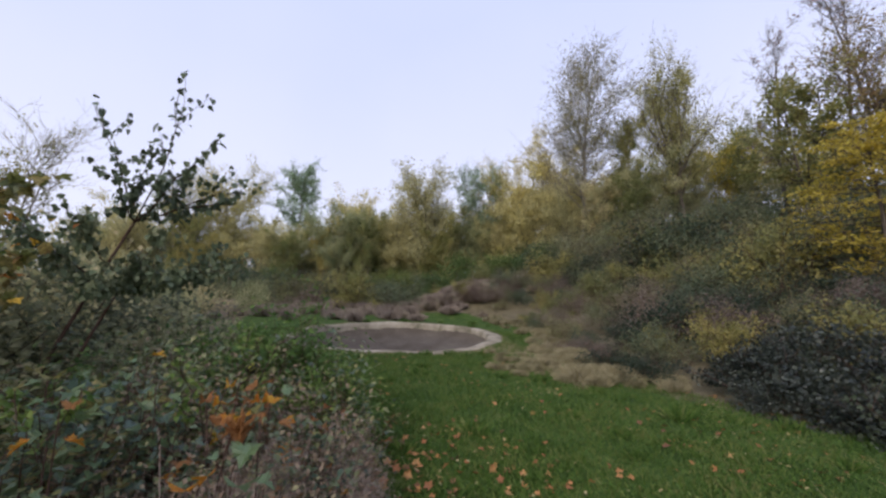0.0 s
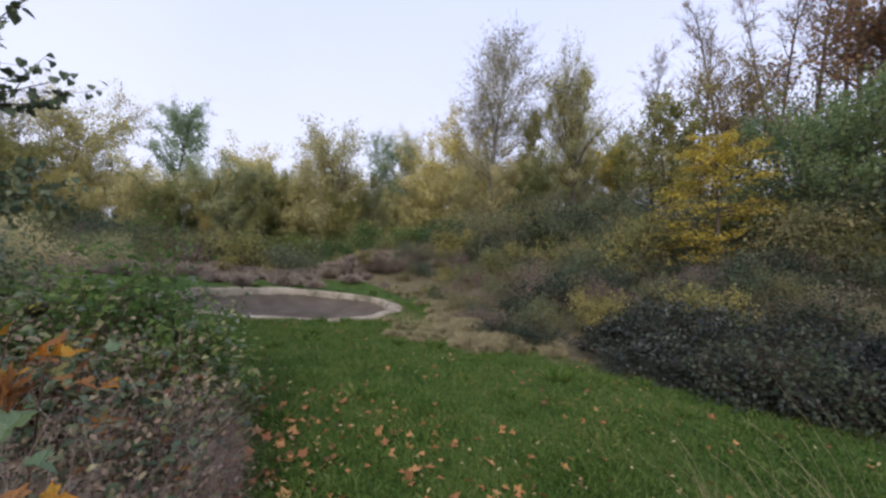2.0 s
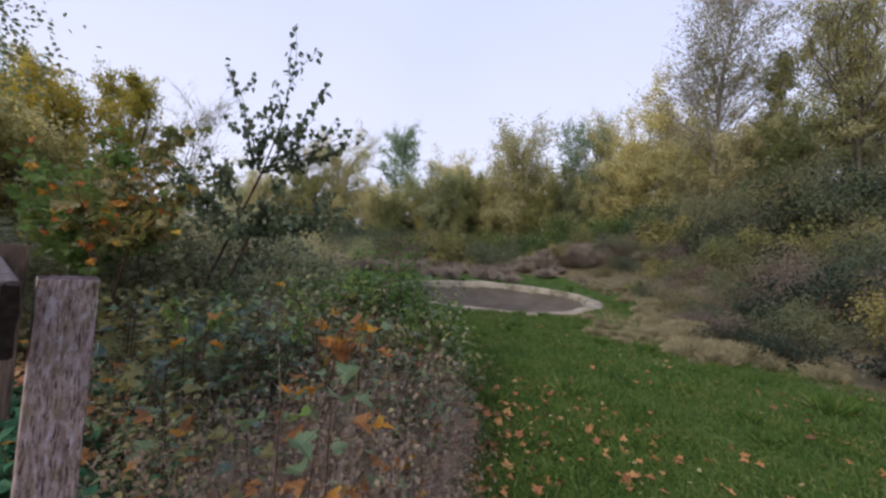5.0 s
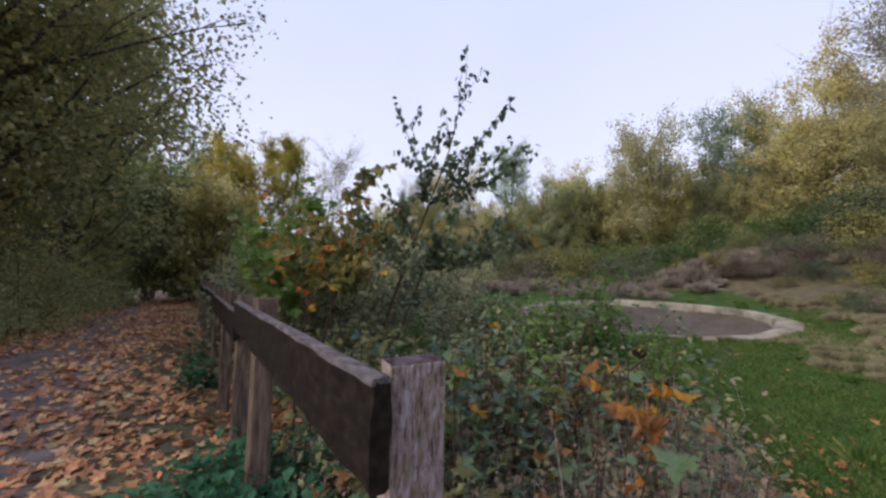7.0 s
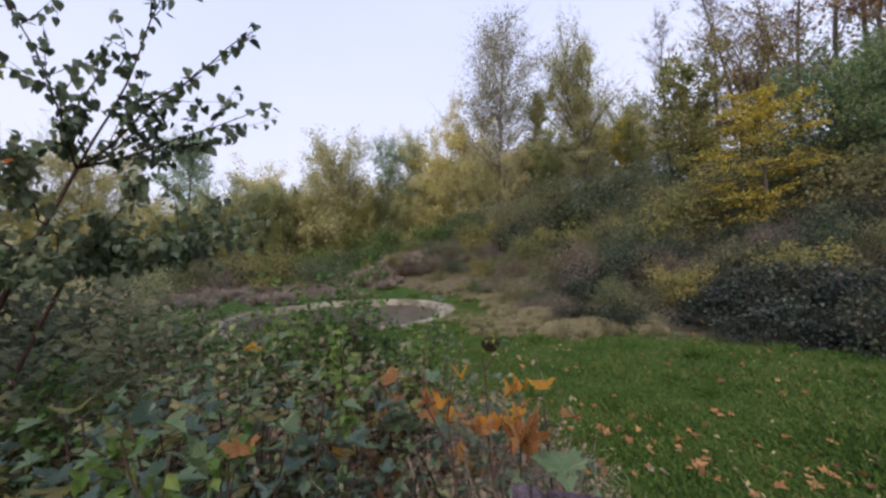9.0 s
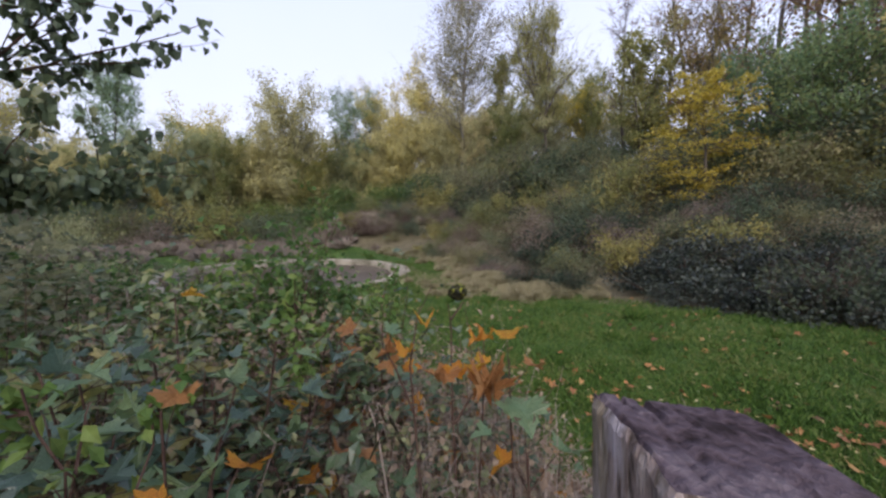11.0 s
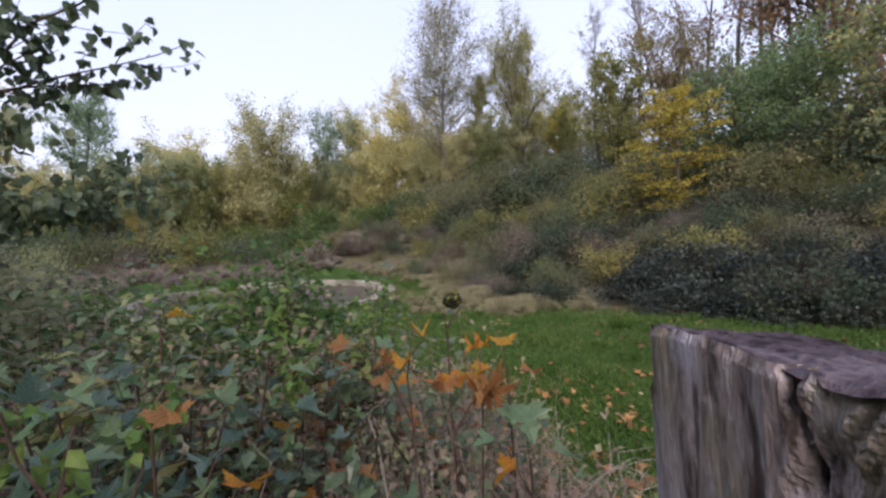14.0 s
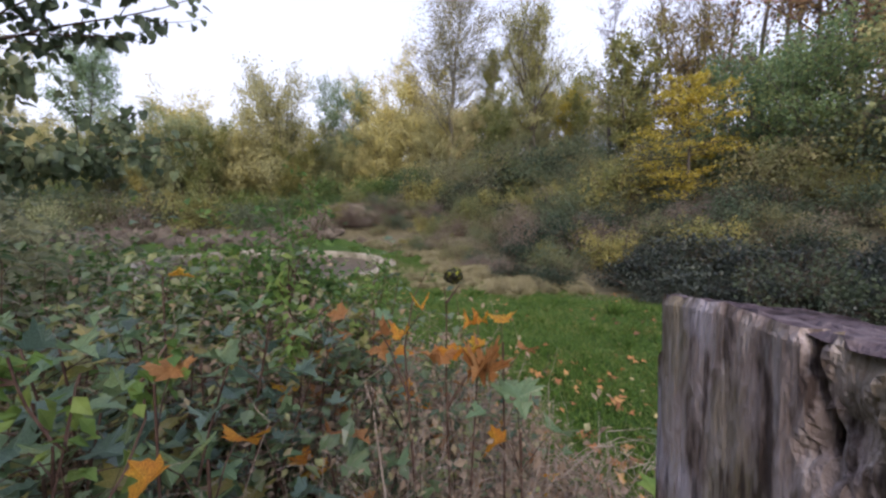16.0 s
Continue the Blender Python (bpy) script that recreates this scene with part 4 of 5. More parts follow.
T("oak_tree", "dark brown oak beyond the bushes", 22.5, 9.0, Z(22.5, 9, 15.5), 4.4, 0.3, "brown", 12000, 0.18, 28, "bark", 0.15, 2, 46, 0.1)
for k, (x, y, top) in enumerate([(24.0, 24.5, 23), (26.5, 20.5, 26), (27.0, 17.5, 27), (27.0, 15.6, 25), (26.5, 14.0, 28), (26.0, 12.4, 27), (27.5, 11.0, 25), (29, 13, 28), (29, 18.5, 27), (27, 23, 24), (26, 7, 24), (27, 4, 23)]):
    T("ash_tree", "tall slim ash pole, nearly bare", x, y, Z(x, y, top), 2.3, 0.17, "brown", 500, 0.14, 100 + k, "bark", 0.3, 1, 30, 0.6, 0.9, group="tall bare ash poles")
T("beech_sapling", "young beech with level tiers of bright golden leaves", 14.0, 11.3, Z(14.0, 11.3, 8.0), 2.25, 0.09, "gold", 7500, 0.12, 29, "bark", 0.05, 1, 62, 0.0, 0.1, sprig=OVAL, level=True)
T("hazel_tree", "green hazel thicket on the bank", 16.3, 8.2, Z(16.3, 8.2, 7.6), 2.7, 0.12, "bankgreen", 12000, 0.115, 30, "bark", 0.05, 5, 50)
T("hazel_tree", "green hazel high on the bank behind the golden beech", 18.5, 11.5, Z(18.5, 11.5, 8.6), 2.6, 0.12, "bankgreen", 12000, 0.115, 31, "bark", 0.05, 4, 44)
T("hazel_tree", "green hazel further along the bank", 15.5, 4.5, Z(15.5, 4.5, 7.0), 2.6, 0.12, "oak", 7500, 0.17, 32, "bark", 0.05, 4, 44)
proto = T("hazel_tree", "rounded olive thicket tree of the far wood edge", -9.0, 44.0, 7.5, 3.6, 0.14, "olive", 5200, 0.24, 50, "bark", 0.03, 5, 26, group="far wood edge")
proto2 = T("hazel_tree", "rounded grey-green thicket tree of the far wood edge", -14.0, 46.0, 7.5, 3.6, 0.14, "hedge", 5200, 0.24, 51, "bark", 0.03, 5, 26, group="far wood edge")
proto3 = T("hazel_tree", "rounded yellowing thicket tree of the far wood edge", -19.0, 45.0, 7.0, 3.6, 0.14, "tan", 5200, 0.22, 52, "bark", 0.03, 5, 26, group="far wood edge")
rng = np.random.default_rng(9)
for k, x in enumerate(np.arange(-42, 34, 2.2)):
    y = 46 + rng.uniform(-3, 5) - 0.004 * x * x - (9 if x > 12 else 0) - 0.2 * max(0, x - 14)
    z = rng.uniform(0.75, 1.1)
    copy_thing((proto, proto2, proto3)[rng.choice(3, p=(0.34, 0.3, 0.36))], Matrix.Identity(4)).matrix_basis = pose(x, y, g(x, y) - 0.05, 0, 0, rng.uniform(0, 360)) @ Matrix.Diagonal((z, z, z * rng.uniform(0.8, 1.15), 1))
for k, x in enumerate(np.arange(-38, 22, 2.0)):
    y, z = 50.5 + rng.uniform(-1.5, 3) - 0.004 * x * x - (9 if x > 12 else 0), (rng.uniform(0.85, 1.15) if x < -5 else rng.uniform(1.0, 1.4))
    copy_thing((proto, proto2, proto3)[rng.choice(3, p=(0.3, 0.25, 0.45))], Matrix.Identity(4)).matrix_basis = pose(x, y, g(x, y) - 0.05, 0, 0, rng.uniform(0, 360)) @ Matrix.Diagonal((z, z, z * rng.uniform(0.9, 1.1), 1))
for x, y, z in ((12.1, 43.5, 1.25), (10.8, 44.6, 1.3), (13.6, 42.5, 1.1)):
    copy_thing(proto3, Matrix.Identity(4)).matrix_basis = pose(x, y, g(x, y) - 0.05, 0, 0, 70 * x) @ Matrix.Diagonal((z, z, z, 1))
# beyond the path and the fence
T("maple_tree", "glowing orange-gold maple at the path", -25.3, 14.5, Z(-25.3, 14.5, 10.4), 3.0, 0.2, "gold", 9000, 0.2, 33, "bark", 0.15, 2, 40)
T("maple_tree", "golden maple behind the hedge", -25.6, 17.8, Z(-25.6, 17.8, 12.6), 2.6, 0.2, "gold", 8000, 0.2, 34, "bark", 0.15, 2, 36)
T("bare_tree", "leafless grey tree behind the hedge", -27.4, 23.6, Z(-27.4, 23.6, 14.2), 3.4, 0.2, "olive", 900, 0.18, 35, "bark_pale", 0.2, 3, 40, 0.6, 0.8)
T("willow_tree", "grey-green willow behind the hedge", -31.0, 16.0, Z(-31, 16, 12.5), 3.0, 0.2, "greygreen", 6000, 0.22, 36, "bark", 0.2, 2, 36)
T("oak_tree", "large dark green oak overhanging the path", -12.6, 1.2, 14.0, 6.0, 0.32, "oak", 95000, 0.12, 37, "bark", 0.14, 1, 110)
T("oak_tree", "tall brownish green oak along the path", -18.5, 4.6, 12.6, 4.0, 0.3, "oak", 14000, 0.17, 38, "bark", 0.12, 1, 50)
for k, (x, y, h, c, mat) in enumerate([(-11.0, -0.8, 6, 2.8, "olive"), (-14.2, 0.8, 6.5, 3.0, "olive"), (-17.0, 2.2, 6.5, 3.0, "scrub"), (-21.5, 5.0, 7, 3.0, "olive"), (-25, 6.5, 7, 3.2, "green"), (-29, 9.5, 8, 3.6, "green"), (-8.4, -3.8, 6, 2.6, "green"), (-33, 13.0, 8, 4, "scrub"), (-22, 11.5, 5.5, 2.2, "olive"), (-30.5, 13.6, 8, 3.4, "green"), (-28.0, 11.0, 7.5, 3.0, "scrub"), (-27.5, 15.0, 7.0, 3.0, "tan"), (-24.0, 12.2, 6.0, 2.6, "tan"), (-25.8, 9.9, 6.5, 2.4, "oak"), (-24.6, 8.3, 6.0, 2.0, "scrub"), (-23.6, 11.0, 3.5, 1.6, "oak")]):
    T("hazel_tree", "dense leafy hazel along the path", x, y, h, c, 0.12, mat, 6500, 0.19, 140 + k, "bark", 0.04, 4, 44, group="hazels along the path")

# ---- scrub on the bank and behind the pond ----
kinds = [
    ("scrub_bush", "dense grey-green scrub bush", 1.15, 1.55, "scrub", 3000, 0.062, "bush"),
    ("scrub_bush", "green scrub bush touched with yellow", 1.05, 1.4, "scrub_yellow", 2800, 0.066, "bush"),
    ("scrub_bush", "withered reddish brown scrub bush", 1.15, 1.0, "scrub_brown", 2700, 0.052, "bush"),
    ("bramble_bush", "low dark green bramble thicket", 1.3, 1.1, "bramble_low", 2400, 0.07, "bramble"),
]
bank = in_strip(310, 3, lambda x, y: 0.3 < x - np.interp(y, EDGE_Y, EDGE_X) < 21, -4, 30, -3, 40, 1.0)
back = in_strip(75, 4, lambda x, y: y > 27.5 + 0.05 * x and x < np.interp(y, EDGE_Y, EDGE_X) + 1, -34, 4, 27, 47, 2.2)
rng = np.random.default_rng(8)
sorted_bank = [[], [], [], []]
for x, y in bank + back:
    s = x - np.interp(y, EDGE_Y, EDGE_X)
    pick = rng.choice(4, p=(0.24, 0.2, 0.38, 0.18) if 0 < s < 6 and y > 7 else (0.42, 0.22, 0.2, 0.16))
    size = (min(2.0, 0.58 + 0.085 * max(0, s)) if s > 0 else 1.9) * rng.choice((0.75, 1.0, 1.25))
    if math.hypot(x - 14.0, y - 11.3) < 2.4:
        continue
    if 8.5 < x < 14.5 and 6.5 < y < 12:
        size *= 0.8
    if 0 < s < 3 and y < 8:
        pick = 3
    sorted_bank[pick].append((x, y, size))
for k, (x, y) in enumerate([(8.8, 8.6), (9.6, 7.4), (10.4, 9.2), (10.8, 6.2), (11.6, 7.8), (12.2, 5.2), (9.4, 5.6), (12.6, 9.0), (11.2, 10.4), (13.6, 7.0), (13.4, 4.2), (10.0, 11.4), (8.2, 10.4), (9.0, 12.6), (7.4, 9.6), (6.6, 10.8)]):
    sorted_bank[(3, 0, 2, 3)[k % 4]].append((x, y, 0.95))
sorted_bank[0] += [(3.6 + 0.5 * k, 26.2 + 0.5 * math.sin(k * 1.7), 0.55) for k in range(4)]
spread(bush("bramble_heap", "low heap of withered purplish brambles and twigs", 0.95, 0.62, "scrub_brown", 1300, 0.05, 226, template=FLAKE, stems=60, fine=12, category="dead bramble", cane=0.007, clumped=1.3),
       [(2.5 + 3.4 * math.cos(k * 2.4) * (k / 30) ** 0.5, 26.9 + 1.3 * math.sin(k * 2.4) * (k / 30) ** 0.5, 0.8 + 0.25 * math.sin(k * 1.3)) for k in range(30)], 227, group="withered brambles on the mound")
for k, (name, label, r, h, mat, count, leaf, cat) in enumerate(kinds):
    proto = bush(name, label, r, h, mat, count, leaf, 200 + k, template=FLAKE, fine=12, category=cat, cane=0.006, clumped=0.72)
    spread(proto, sorted_bank[k], 210 + k, group="scrub on the bank")

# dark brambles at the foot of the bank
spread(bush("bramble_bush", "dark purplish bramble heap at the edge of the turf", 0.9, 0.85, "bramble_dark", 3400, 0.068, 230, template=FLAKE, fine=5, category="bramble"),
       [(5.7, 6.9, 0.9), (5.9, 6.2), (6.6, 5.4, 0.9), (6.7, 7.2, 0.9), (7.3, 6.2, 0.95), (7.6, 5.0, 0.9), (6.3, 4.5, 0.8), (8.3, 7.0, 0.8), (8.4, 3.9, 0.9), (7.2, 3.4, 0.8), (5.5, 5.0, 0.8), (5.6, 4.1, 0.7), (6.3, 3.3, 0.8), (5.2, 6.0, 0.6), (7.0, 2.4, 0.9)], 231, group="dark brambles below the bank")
# the dark hedge behind the hump and the larger shrubs round the birch
spread(bush("hedge_bush", "tall dark green hedge shrub", 2.0, 2.7, "hedge_green", 4600, 0.13, 232, template=FLAKE, fine=2),
       [(3.0, 33.2), (5.5, 33.0), (8.0, 33.0), (10.2, 34.0), (-0.5, 35.5), (12.0, 36.5), (-4, 38), (-8, 40), (-13, 42), (-18, 41), (-24, 40), (-29, 36), (2.5, 38.5, 1.3), (6.5, 39, 1.3)], 233, group="dark hedge behind the meadow")
spread(bush("goat_willow", "rounded grey-green willow scrub with fine twigs", 2.2, 3.2, "willow", 4600, 0.09, 234, template=FLAKE, fine=6),
       [(11.0, 29.5), (13.5, 30.5, 1.2), (15.8, 29.0, 1.1), (18.0, 27.8, 1.2), (20.5, 26.5, 1.2), (22.0, 29.0, 1.2), (16, 24.5), (19.5, 22.8, 1.1), (12.5, 26.0, 0.8), (25, 27.5, 1.3), (28, 30, 1.3), (24.0, 33.5, 1.2)], 235, group="willow scrub below the birch")
spread(bush("hawthorn_bush", "dark hedge bush beyond the brambles", 1.6, 2.2, "hedge", 3800, 0.085, 236, template=FLAKE, fine=4),
       [(-5.3, 5.2, 0.9), (-6.7, 6.0, 1.0), (-8.1, 6.7, 1.05), (-9.7, 7.5, 1.05), (-11.5, 8.3, 1.1), (-13.5, 9.2, 1.15), (-15.8, 10.2, 1.2), (-9.0, 8.6, 0.8), (-9.0, 8.6, 0.8), (-12.5, 12, 0.9), (-14, 15, 1.0), (-13, 18.5, 1.0), (-14, 22, 1.1), (-12, 25.0, 0.8), (-17, 19, 1.3), (-18, 25, 1.2), (-18.5, 12, 1.2)], 237, group="hedge beyond the brambles")
spread(bush("hawthorn_bush", "dark green hedge bush with small leaves, beside the path", 1.5, 2.4, "oak", 4600, 0.085, 238, template=FLAKE, fine=3),
       [(-12.4, 1.6), (-14.0, 2.4), (-15.8, 3.2), (-17.6, 4.1), (-11.0, 0.6), (-9.7, -0.7), (-19.7, 5.2, 1.1), (-21.7, 6.2, 1.2), (-8.6, -2.2), (-24, 7.2, 1.2)], 239, group="hedge beside the path")


def tussock(name, label, r, h, count, seed, mat="straw", category="grass tussock", thin=0.38):
    rng = np.random.default_rng(seed)
    base = tagged(new(name), label, category)
    n = count
    a, d = rng.uniform(0, 2 * np.pi, n), r * 0.55 * np.sqrt(rng.uniform(0, 1, n))
    P = np.stack([d * np.cos(a), d * np.sin(a), np.zeros(n)], -1)
    V = turned((BLADE[0] * (thin, 1, 1), BLADE[1]), a - np.pi / 2 + rng.normal(0, 0.5, n), -rng.normal(0.05 + 0.3 * d / r, 0.36, n), rng.normal(0, 0.2, n), h * rng.uniform(0.5, 1.15, n)) + P[:, None]
    F = (BLADE[1][None] + (np.arange(n) * 4)[:, None, None]).reshape(-1, 3)
    part_np("blade", V.reshape(-1, 3), F, M[mat], base)
    return base


edge = [(np.interp(y, EDGE_Y, EDGE_X) + rng.normal(0.1, 0.45), y + rng.normal(0, 0.15), rng.uniform(0.4, 0.85)) for y in np.arange(7.4, 23.5, 0.17)]
dryspot = [(2.7 + rng.normal(0, 0.8), 10.6 + rng.normal(0, 1.5), rng.uniform(0.3, 0.55)) for _ in range(44)] + [(3.1, 8.4, 0.9), (3.3, 8.6, 0.9), (3.6, 8.1, 0.8)]
spread(tussock("dry_tussock", "tussock of withered straw-brown grass at the edge of the turf", 0.55, 0.34, 800, 240, thin=0.28), edge + dryspot, 241, group="withered grass tussocks")
hump = [(2.5 + rng.normal(0, 2.6), 27.2 + rng.normal(0, 1.1), rng.uniform(0.7, 1.1)) for _ in range(34)]
reeds = [(x + rng.normal(0, 0.5), 26.6 + rng.normal(0, 2.0), rng.uniform(0.5, 0.95)) for x in np.arange(-18, -0.5, 0.12)]
spread(tussock("dry_tussock", "tall withered grass tussock behind the pond", 0.75, 0.7, 460, 242, "reed", thin=0.24), hump + reeds, 243, group="tall withered grass behind the pond")

tufts = in_strip(46, 12, lambda x, y: outer_x(y) + 0.5 < x < np.interp(y, EDGE_Y, EDGE_X) and math.hypot(x - POND[0], y - POND[1]) > POND_R + 0.3, -4, 5, 3.5, 22, 0.6)
spread(tussock("grass_tuft", "small coarse dark green tuft of grass in the turf", 0.16, 0.16, 90, 244, "grass", thin=0.9), tufts, 245, 0.7, 1.5, "coarse tufts in the turf")

# ---- brambles, seedlings and withered stems between the fence and the turf ----


def in_thicket(x, y):
    across, s = fence_side(x, y)
    return across > 0.34 and x < outer_x(y) - 0.12 and not (abs(x + 0.7) < 0.9 and y < 1.35)


def zone(x0, x1, y0, y1, n, gap, seed, extra=lambda x, y: True):
    return in_strip(n, seed, lambda x, y: in_thicket(x, y) and extra(x, y), x0, x1, y0, y1, gap)


def tall(x, y):
    """How high the thicket stands, in metres."""
    return float(np.clip(0.66 + 0.17 * np.clip(y - 1.7, -1, 1.8) + 0.06 * np.clip(-x - 2.8, 0, 1.5) + 0.3 * np.clip(-x - 4.3, 0, 2), 0.5, 1.6))


near = [(x, y, tall(x, y) / 0.8) for x, y in zone(-3.4, -0.75, 1.3, 5.6, 58, 0.27, 300, lambda x, y: math.hypot((x + 0.95) * 0.8, y - 1.95) > 0.62)]
spread(bush("bramble_bush", "bramble with dull green and bluish leaves by the old fence", 0.48, 0.8, "bramble", 850, 0.055, 301, fine=4, stem_mat="stem", category="bramble", cane=0.0028, tilt=0.3), near[::2], 302, 0.85, 1.1, "brambles by the fence")
spread(bush("bramble_bush", "sparse bramble with purplish brown leaves, in the thicket by the fence", 0.45, 0.8, "withered", 620, 0.042, 303, fine=6, category="bramble", cane=0.0028, tilt=0.5), near[1::3], 304, 0.8, 1.05, "brambles by the fence")
green_spots = [(x, y, tall(x, y) / 0.8) for x, y in zone(-3.6, -0.8, 3.3, 5.4, 14, 0.36, 305)] + [(-1.5, 4.5, 1.65), (-1.75, 4.75, 1.7), (-1.65, 4.15, 1.55), (-1.35, 4.3, 1.35), (-2.2, 4.6, 1.4), (-2.7, 4.4, 1.3), (-2.1, 4.0, 1.25), (-1.3, 3.7, 1.2), (-1.55, 4.95, 1.5)]
spread(bush("bramble_bush", "bright yellow-green bramble, by the edge of the turf", 0.45, 0.85, "bramble_bright", 1500, 0.05, 306, fine=4, category="bramble", cane=0.003, tilt=0.4), green_spots, 307, 0.85, 1.1, "bright brambles")
far_spots = [(x, y, tall(x, y) / 1.0) for x, y in zone(-9, -3.0, 2.2, 7.6, 40, 0.62, 308, lambda x, y: fence_side(x, y)[0] > 0.85)]
spread(bush("bramble_bush", "tall bramble with grey-green leaves, beyond the fence", 0.75, 1.1, "willow", 1900, 0.07, 309, template=FLAKE, fine=5, category="bramble", cane=0.004, tilt=0.5), far_spots, 310, 0.9, 1.2, "tall brambles beyond the fence")
withered = [(x, y, tall(x, y) / 0.78) for x, y in zone(-2.8, 0, 1.4, 4.2, 20, 0.3, 311)] + [(-0.42, 2.2, 0.8), (-0.52, 2.7, 0.85), (-0.38, 1.9, 0.7), (-0.75, 2.3, 0.95), (-0.8, 2.75, 1.0), (-0.85, 1.9, 0.9), (-1.0, 1.75, 0.95), (-1.15, 2.05, 1.0), (-1.3, 1.85, 1.0), (-0.95, 2.2, 1.0), (-1.25, 2.35, 1.0), (-0.7, 1.65, 0.85), (-1.05, 1.55, 0.85), (-1.4, 1.65, 0.9), (-1.45, 2.15, 1.0), (-1.1, 2.5, 1.0), (-0.62, 3.2, 0.9), (-0.55, 1.75, 0.9), (-0.9, 4.2, 0.9), (-0.45, 2.45, 0.9)]
skirt = [(outer_x(y) + 0.02 + 0.1 * math.sin(y * 7), y, 0.52 + 0.1 * math.sin(y * 11)) for y in np.arange(1.75, 4.6, 0.17)]
spread(bush("withered_herb", "grey-brown tangle of withered stems and curled leaves", 0.36, 0.75, "withered", 420, 0.034, 312, stems=30, stem_mat="stem_grey", fine=11, category="dead plant", cane=0.0018), withered + skirt, 313, 0.85, 1.1, "withered stems by the fence")


def leaf_mesh(template, mat, key, curl=0.0, cache={}):
    if (key, mat) not in cache:
        V, F = template
        V = V.copy()
        V[:, 2] += curl * (V[:, 0] ** 2 * 1.4 - 0.5 * (V[:, 1] - 0.4) ** 2)
        cache[(key, mat)] = np_mesh("leaf", V, F, M[mat])
    return cache[(key, mat)]


def one_leaf(parent, place, size, yaw, pitch, mat, curl=0.0, label="", roll=0.0, name="leaf"):
    """One large leaf, in its plant's own metres."""
    ob = new(name, leaf_mesh(MAPLE, mat, round(curl, 2), curl))
    ob.parent = parent
    ob.matrix_basis = Matrix.Translation(place) @ Euler((radians(pitch), radians(roll), radians(yaw))).to_matrix().to_4x4() @ Matrix.Diagonal((size, size, size, 1))
    return tagged(ob, label)


def seedling(name, label, h, count, mats, size, seed):
    """A maple seedling: one thin stem, paired large leaves on stalks."""
    rng = np.random.default_rng(seed)
    base = tagged(new(name), label, "maple seedling")
    P = limb((0, 0, 0), (rng.normal(0, 0.1), rng.normal(0, 0.1), 1), h, rng, 6, 0.05, 0.03)
    wood = [tube(P, 0.006, 0.0025, 5)]
    for k in range(count):
        f = 0.45 + 0.55 * k / count
        i = min(int(f * 6), 5)
        at = P[i] + (P[i + 1] - P[i]) * (f * 6 - i)
        a = k * 2.4 + rng.normal(0, 0.3)
        d = np.array((math.cos(a), math.sin(a), 0.25)) * rng.uniform(0.06, 0.13)
        wood.append(tube([at, at + d * 0.6 + (0, 0, 0.01), at + d], 0.0018, 0.0012, 3))
        s = size * rng.uniform(0.65, 1.1)
        one_leaf(base, tuple(at + d), s, math.degrees(a) - 90 + rng.normal(0, 12), 6 + rng.normal(0, 15), mats[rng.integers(0, len(mats))], rng.choice((0.05, 0.25, 0.5)), "", rng.normal(0, 13))
    part_np("stem", *join(wood), M["stem"], base, "", True)
    return base


low_spots = [(x, y, 0.45 + 0.2 * math.sin(k * 2.1)) for k, (x, y) in enumerate(zone(-2.6, -0.2, 1.35, 3.6, 34, 0.2, 326))]
spread(seedling("maple_seedling", "low maple seedling with soft green leaves among withered stems", 0.8, 10, ["maple_green", "maple_sheen", "bramble_bright", "maple_green", "maple_rust"], 0.10, 327), low_spots, 328, 0.9, 1.1, "low maple seedlings")
spread(seedling("maple_seedling", "young maple seedling with broad dull green leaves", 0.86, 14, ["maple_green", "maple_green", "maple_sheen", "maple_olive"], 0.086, 320),
       [(-2.9, 2.5, 1.05), (-2.5, 2.2), (-2.2, 2.5), (-1.95, 2.15), (-1.75, 1.85, 0.9), (-2.15, 1.8, 0.95), (-2.6, 2.8), (-1.7, 2.5), (-3.2, 2.9, 1.1), (-1.5, 2.2, 0.9), (-1.9, 2.9), (-1.4, 2.7, 0.95), (-2.4, 3.2, 1.1), (-2.75, 1.95, 1.0), (-1.1, 1.8, 0.72)], 321, 0.92, 1.08, "green maple seedlings")
spread(seedling("maple_seedling", "young maple seedling crowded with green, sky-sheened leaves, by the fence", 0.86, 16, ["maple_green", "maple_sheen", "maple_sheen", "maple_green"], 0.078, 324),
       [(x, y, (z + 0.03 - g(x, y)) / 0.86) for x, y, z in [(-2.13, 2.43, 1.04), (-2.01, 2.48, 1.01), (-1.83, 2.33, 0.98), (-1.74, 2.65, 0.97), (-1.94, 2.13, 0.94), (-1.81, 2.12, 0.89), (-1.74, 2.24, 0.86), (-1.65, 2.46, 0.85), (-1.93, 2.92, 0.97), (-2.22, 2.94, 1.04), (-2.35, 2.7, 1.06)]], 325, 0.96, 1.03, "green maple seedlings")
